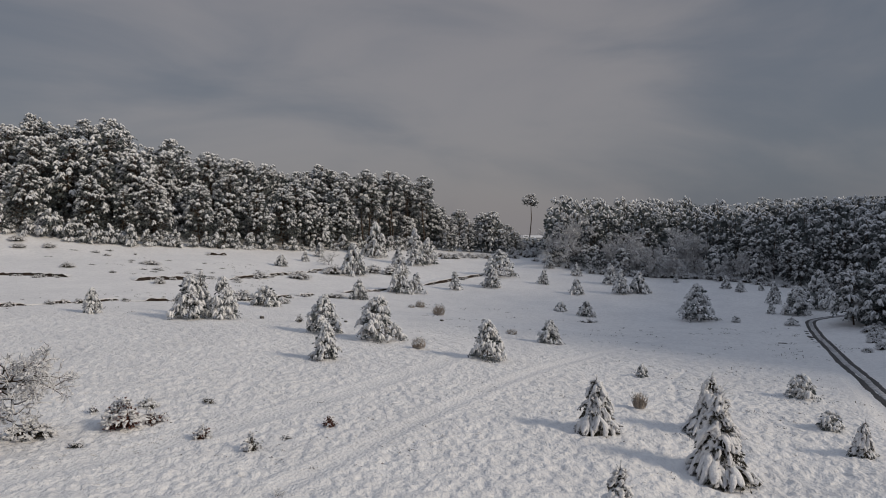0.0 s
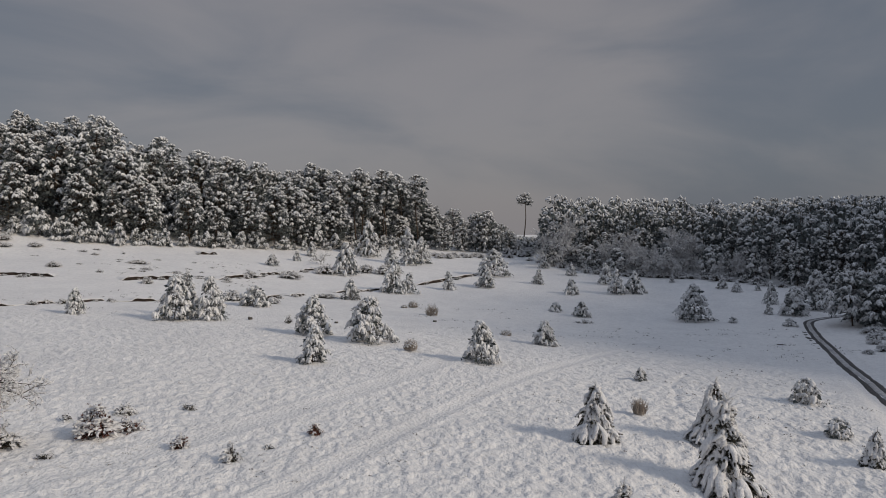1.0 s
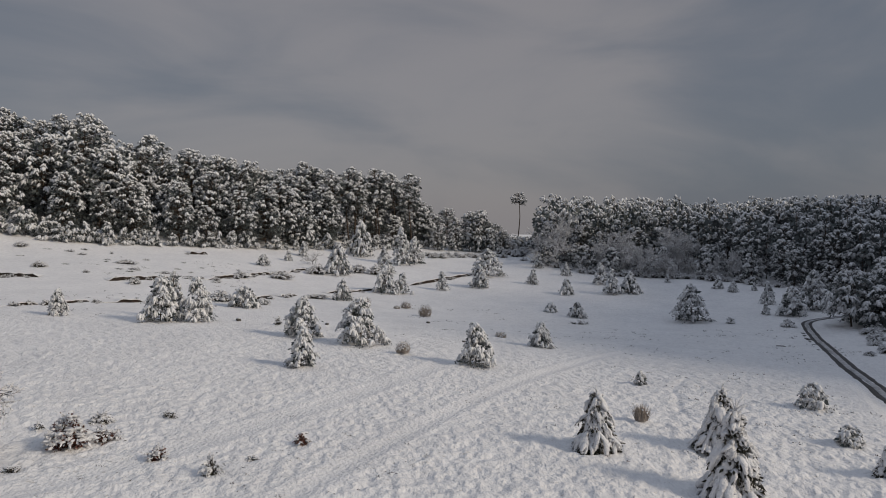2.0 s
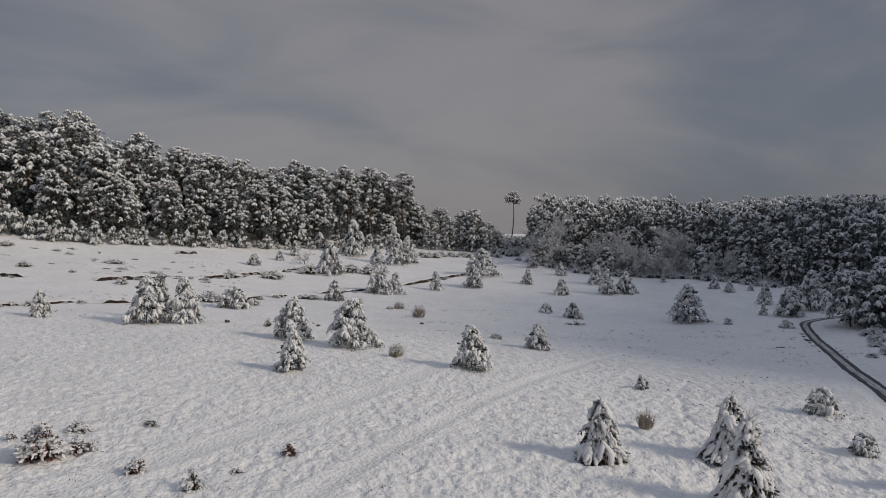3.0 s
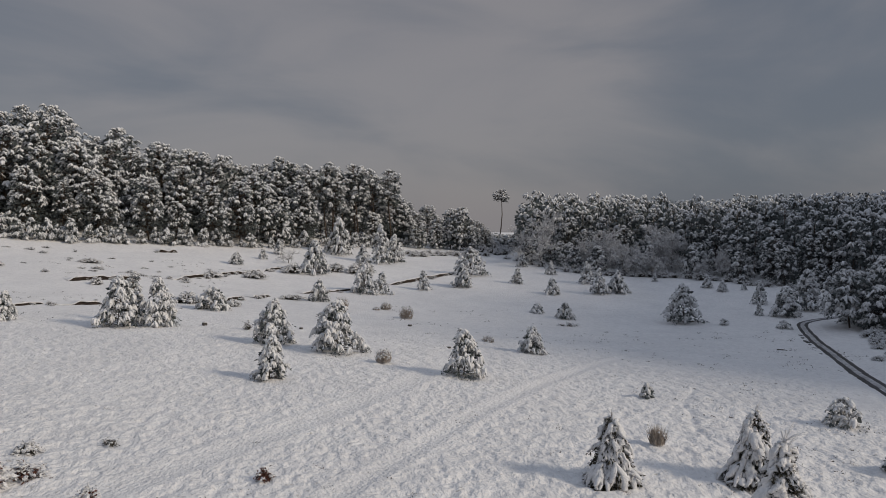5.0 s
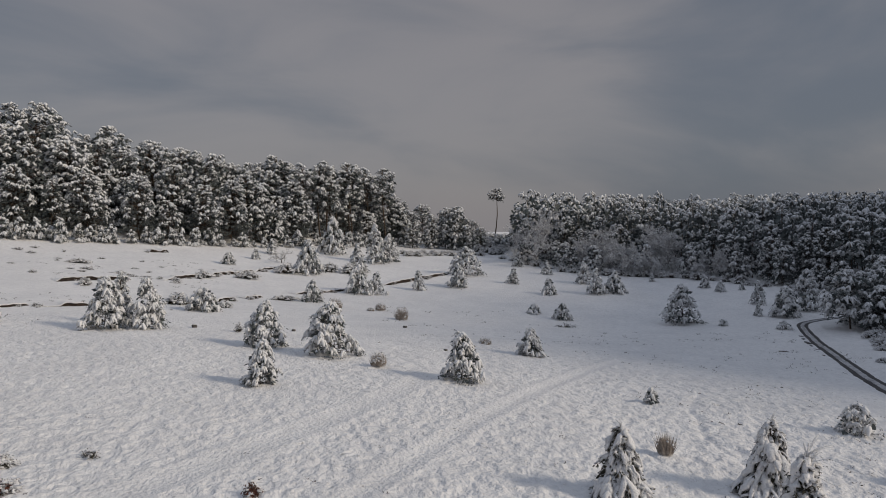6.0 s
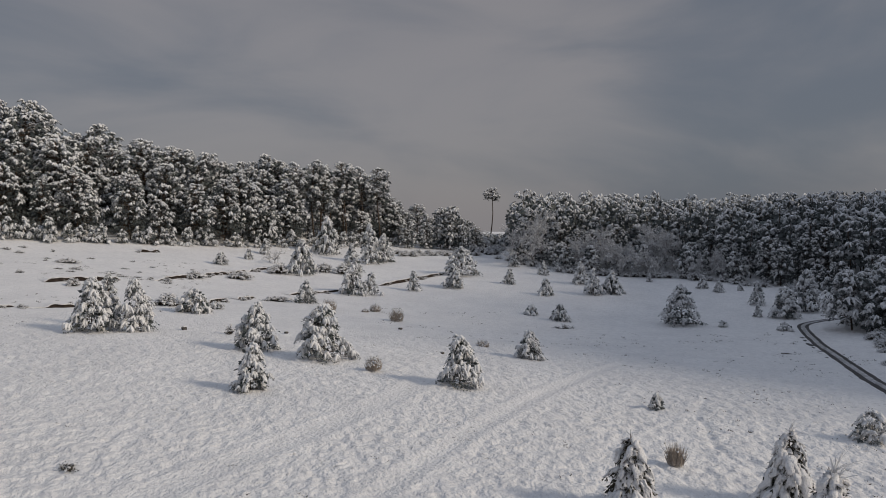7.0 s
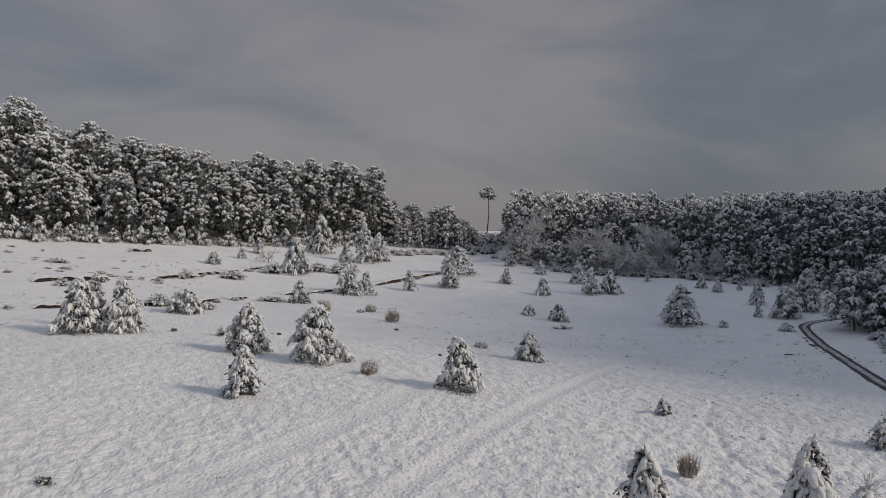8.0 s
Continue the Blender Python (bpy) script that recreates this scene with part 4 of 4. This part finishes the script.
for k, (x, y, h, w) in enumerate(((27.5, 55.3, 1.75, 2.3), (24.9, 46.3, 1.1, 1.7), (52.3, 128.9, 1.0, 1.5), (59.6, 123.2, 1.3, 2.3), (-27.4, 111.4, 3.0, 4.6))):
    bush = wood_pine("snowy_shrub", "low domed shrub draped in snow", "low snowy shrubs", h, 0.04, w * 0.47, 64 if w < 4 else 90, 470 + k, 1.4, category="shrub", bare=0.05, lowly=0.5, head=0.07 * w + 0.1, peak=0.1, cone=0.6, bunch=5, green=3, plump=1.2)
    bush.matrix_basis = pose(x, y, height(x, y) - 0.05)
for k, (x, y, h, w) in enumerate(((-24.0, 41.7, 1.0, 3.2), (-20.0, 48.7, 0.69, 1.5),
                                  (63.2, 105, 1.0, 3.4), (56.6, 92.6, 1.1, 2.6), (66, 111, 1.2, 3.6), (53.2, 90.4, 0.6, 1.5), (69, 114, 1.4, 3.5), (61, 95, 1.2, 3.4), (65, 101, 1.5, 4), (48.6, 77, 1.1, 2.2), (60.5, 101, 0.8, 2.4), (64.8, 108.6, 0.7, 2.0))):
    snow_scrub(x, y, h, w, 400 + k)
for k, (x, y, h, w) in enumerate(((-32.7, 117.9, 2.0, 3.7), (-13.3, 180.9, 2.6, 4.2), (-26.3, 173.6, 2.3, 6.1), (-31.6, 159.1, 1.7, 6.2), (-39.1, 154.3, 1.5, 4.8),
                                  (-52.3, 133.4, 1.46, 2.3), (-75.4, 145.3, 1.3, 3.4), (-64.0, 157.7, 1.0, 6.1), (-15.6, 138.7, 1.0, 3.2), (-20.4, 134.5, 1.0, 6.3), (-17.6, 181.2, 2.3, 5.1), (-26.2, 117.9, 1.1, 2.8), (-99, 168, 1.6, 4.5), (-96, 163.5, 1.2, 4.0), (-104, 166, 1.5, 4.2), (-91, 167, 1.3, 3.8), (-100, 160, 1.0, 3.5))):
    snow_scrub(x, y, h, w, 430 + k, name="scrub_mound", label="mound of low heather scrub half buried in snow", group="scrub mounds", open_=0.15)
for k, (x, y, h, w) in enumerate(((-14.1, 42.1, 0.8, 1.1), (-7.1, 45.0, 0.77, 0.9))):
    snow_scrub(x, y, h, w, 460 + k, "leafy_shrub", "small shrub with rusty brown leaves and snow", "rusty shrubs", RUST, 0.25 if k < 1 else 0.7, 1.0)
for k, (x, y, h, w) in enumerate(((-10.6, 39.9, 1.3, 0.8), (-9.2, 42.3, 0.4, 0.8), (-22.7, 46.7, 0.44, 0.66), (-20.4, 40.0, 0.44, 0.87), (-18.4, 92.7, 1.16, 1.0), (-16.2, 50.0, 0.39, 1.4), (25.1, 125.1, 0.78, 4.1))):
    snow_scrub(x, y, h, w, 480 + k, "heather_sprig", "small dark sprig poking out of the snow", "dark sprigs", None, 0.5, 0.45)
for k, (x, y, h, w, s) in enumerate(((13.9, 50.9, 1.27, 0.95, 0.1), (-0.7, 121.0, 2.1, 2.2, 0.4), (-2.5, 74.2, 1.28, 1.5, 1.2), (-4.2, 132.3, 1.4, 1.9, 1), (-11.1, 126.5, 2.1, 2.5, 0.5), (9.1, 95.6, 0.9, 1.6, 1.0), (-5.7, 130.1, 0.6, 1.4, 1))):
    grass_tuft(x, y, h, w, 500 + k, s)

# scrub along the banks
for k, (x0, y0, x1, y1, h) in enumerate(BANKS):
    for j in range(int(math.hypot(x1 - x0, y1 - y0) / 1.7) + 1):
        s = rng.random()
        x, y = x0 + (x1 - x0) * s + rng.normal(0, 0.9), y0 + (y1 - y0) * s + rng.normal(0, 0.7) - 0.3
        snow_scrub(x, y, rng.uniform(0.3, 0.85), rng.uniform(0.9, 2.6), 1500 + 20 * k + j, "heather_clump", "clump of heather on an earth bank, snowed over", "heather on the banks", open_=0.25, dens=0.42)

# hummocks on the slope below the hillside wood
for k in range(30):
    x, y = rng.uniform(-88, -38), 0
    y = 150 - 0.35 * x * rng.uniform(-0.25, 0.75) + rng.uniform(-6, 6)
    snow_scrub(x, y, rng.uniform(0.2, 0.75), rng.uniform(0.6, 3.2), 1900 + k, "heather_clump", "small clump of heather nearly buried in snow", "heather on the slope", open_=0.2, dens=0.4)

# undergrowth along the foot of both woods
UNDER = []
for k in range(3):
    bush = wood_pine("undergrowth_bush", "low snow-bowed pine bush at the foot of a wood", "undergrowth of the hillside wood", 4.4, 0.06, 1.4 + 0.2 * k, 50, 240 + k, 1.3, category="shrub", bare=0.06, lowly=0.0, head=0.5, peak=0.1, cone=0.7)
    bush.matrix_basis = pose(-60 - 9 * k, 192 - 6 * k, height(-60 - 9 * k, 192 - 6 * k) - 0.1)
    UNDER.append(bush)
for k in range(56):
    x = -112 + (k % 46) * 2.45 + rng.uniform(-1, 1)
    y = np.interp(x, [p[0] for p in EDGE_L], [p[1] for p in EDGE_L]) + rng.uniform(-2.8, 0.5) + (3.5 if k > 45 else 0)
    size, turn = rng.uniform(0.45, 1.2) * (1.35 if k > 45 or -96 < x < -76 else 1), rng.uniform(0, 360)
    if x > -0.72 * y - 10:
        copy_thing(UNDER[k % 3], pose(x, y, height(x, y) - 0.1, 0, 0, turn) @ Matrix.Scale(size, 4))
for k in range(34):
    x = 29 + k * 1.7 + rng.uniform(-0.8, 0.8)
    y = np.interp(x, [p[0] for p in EDGE_R], [p[1] for p in EDGE_R]) - 1.5 + rng.uniform(-2, 1)
    snow_scrub(x, y, rng.uniform(1.0, 2.4), rng.uniform(2.4, 4.2), 570 + k, "undergrowth_bush", "snow-covered bush at the foot of a wood", "undergrowth of the valley wood", dens=0.55)
for k in range(22):
    x, y = -1 + k * 1.15 + rng.uniform(-0.6, 0.6), 228 + k * 0.5 + rng.uniform(-4, 4)
    snow_scrub(x, y, rng.uniform(0.9, 1.9), rng.uniform(2.5, 4.5), 610 + k, "scrub_mound", "mound of low heather scrub half buried in snow", "scrub mounds in the gap", open_=0.1)
for k in range(26):
    x, y = 24 + rng.uniform(0, 18), 240 + rng.uniform(0, 44)
    snow_scrub(x, y, rng.uniform(2, 3.2) * (1 + max(0, y - 258) / 22), rng.uniform(3, 5), 640 + k, "undergrowth_bush", "snow-covered bush at the foot of a wood", "undergrowth in the gap", dens=0.7)

for k in range(18):
    x, y = 22 + k * 1.25 + rng.uniform(-0.8, 0.8), rng.uniform(262, 286)
    copy_thing(UNDER[k % 3], pose(x, y, height(x, y) - 0.1, 0, 0, k * 50) @ Matrix.Scale(rng.uniform(0.8, 1.35), 4))

# bare bushes
snow_scrub(-19.5, 43.7, 1.9, 2.3, 461, "leafy_shrub", "twiggy shrub with rusty brown leaves and snow", "rusty shrubs", RUST, 0.3, 1.3)
snow_scrub(-18.2, 45.2, 1.0, 1.9, 465, "leafy_shrub", "twiggy shrub with rusty brown leaves and snow", "rusty shrubs", RUST, 0.2, 0.8)
frosted_tree("bare_bush", 4.6, 6, 701, "small leafless bush with frosted twigs", "", 900, 0.15, 2, 6, "shrub", -29.6, 187.5, height(-29.6, 187.5))
frosted_tree("bare_bush", 0.6, 0.9, 702, "thin bare twigs poking out of the snow", "", 60, 0.1, 1, 6, "shrub", -7.7, 33.4, height(-7.7, 33.4), twig_len=0.2)
frosted_tree("bare_tree", 5.4, 5, 703, "crooked leafless tree with snow on every twig", "", 4600, 0.66, 4, 7, "tree", -26.0, 40.4, height(-26.0, 40.4), aim=(0.9, -0.05, -0.72), twig_len=0.24, broad=0.17, stout=2.0, twig=TREE_SNOW, load=0.018)


# ---------- stones ----------
for k, (x, y, h, w) in enumerate(((-23.8, 94.8, 0.44, 0.6), (-0.2, 109.4, 0.34, 0.6), (-12.9, 95.6, 0.3, 0.45), (4.0, 87.0, 0.22, 0.42))):
    rs = np.random.default_rng(800 + k)
    ob = thing("stone", x, y, height(x, y), "small dark stone with a cap of snow", "stone", "stones in the snow")
    part("rock", [blobs(rs, [(0, 0, h * 0.3)], [(w * 0.55, w * 0.5, h * 0.6)], 9, 5, 0.18)], STONE, ob)
    part("snow_cap", [blobs(rs, [(0, 0, h * 0.86)], [(w * 0.42, w * 0.4, h * 0.2)], 9, 4, 0.12)], TREE_SNOW, ob)


# ---------- thawed patches and a stick beside the track ----------
for k, (x, y, a, b) in enumerate(((59.3, 118.1, 0.5, 0.9), (58.3, 115.6, 0.35, 0.8), (57.0, 112.6, 0.6, 1.6), (55.7, 109.0, 0.3, 0.7), (54.4, 105.4, 0.3, 0.8), (51.9, 99.7, 0.22, 0.45))):
    rs = np.random.default_rng(840 + k)
    ob = thing("earth_patch", x, y, height(x, y) - 0.02, "small thawed patch of dark wet earth in the snow", "earth patch", "thawed patches beside the track", turn=-22)
    part("wet_earth", [blobs(rs, [(0, 0, 0)], [(a, b, 0.07)], 14, 4, 0.25)], MUD, ob)
rs = np.random.default_rng(850)
ends = np.array([(47.1, 101.4), (47.6, 101.05), (48.1, 100.75)])
stick = thing("fallen_stick", 47.1, 101.4, height(47.1, 101.4), "dark fallen stick lying on the snow", "stick")
part("stick_wood", [tubes(rs, np.column_stack([ends - ends[0], (0.06, 0.10, 0.05)])[None], np.array([[0.07, 0.06, 0.04]]), 6, 1, 0.15)], STEM, stick)


# ---------- stalks and litter poking through the snow ----------
def litter():
    rs = np.random.default_rng(61)
    geo = []
    for x0, x1, y0, y1, n, s in ((24, 56, 84, 122, 60, 0.17), (-4, 26, 86, 140, 34, 0.17), (-70, -34, 138, 172, 40, 0.2), (-62, -30, 94, 122, 26, 0.18), (-20, 30, 36, 60, 30, 0.11), (18, 34, 44, 76, 34, 0.14), (-22, 0, 36, 60, 16, 0.11)):
        spots = np.stack([rs.uniform(x0, x1, n), rs.uniform(y0, y1, n)], 1)
        spots = np.repeat(spots, 3, 0) + rs.normal(0, s * 3.5, (3 * n, 2)) * rs.uniform(0.2, 2, (3 * n, 1))
        k = 7
        p = np.repeat(spots, k, 0) + rs.normal(0, s * 0.7, (3 * n * k, 2))
        base = np.column_stack([p, field(p[:, 0], p[:, 1]) - 0.02])
        go = rs.normal(0, 0.8, (len(p), 3)) * (1, 1, 0.3) + np.array((0, 0, 0.45))
        ln = s * rs.uniform(0.5, 1.5, len(p))
        geo.append(blades(rs, base, unit(go) * ln[:, None], ln * 0.13))
    ob = part("dead_stalks", geo, STEM, smooth=False)
    return tagged(ob, "sparse dark dead stalks poking through the snow", "stalks", kind="stuff")


litter()
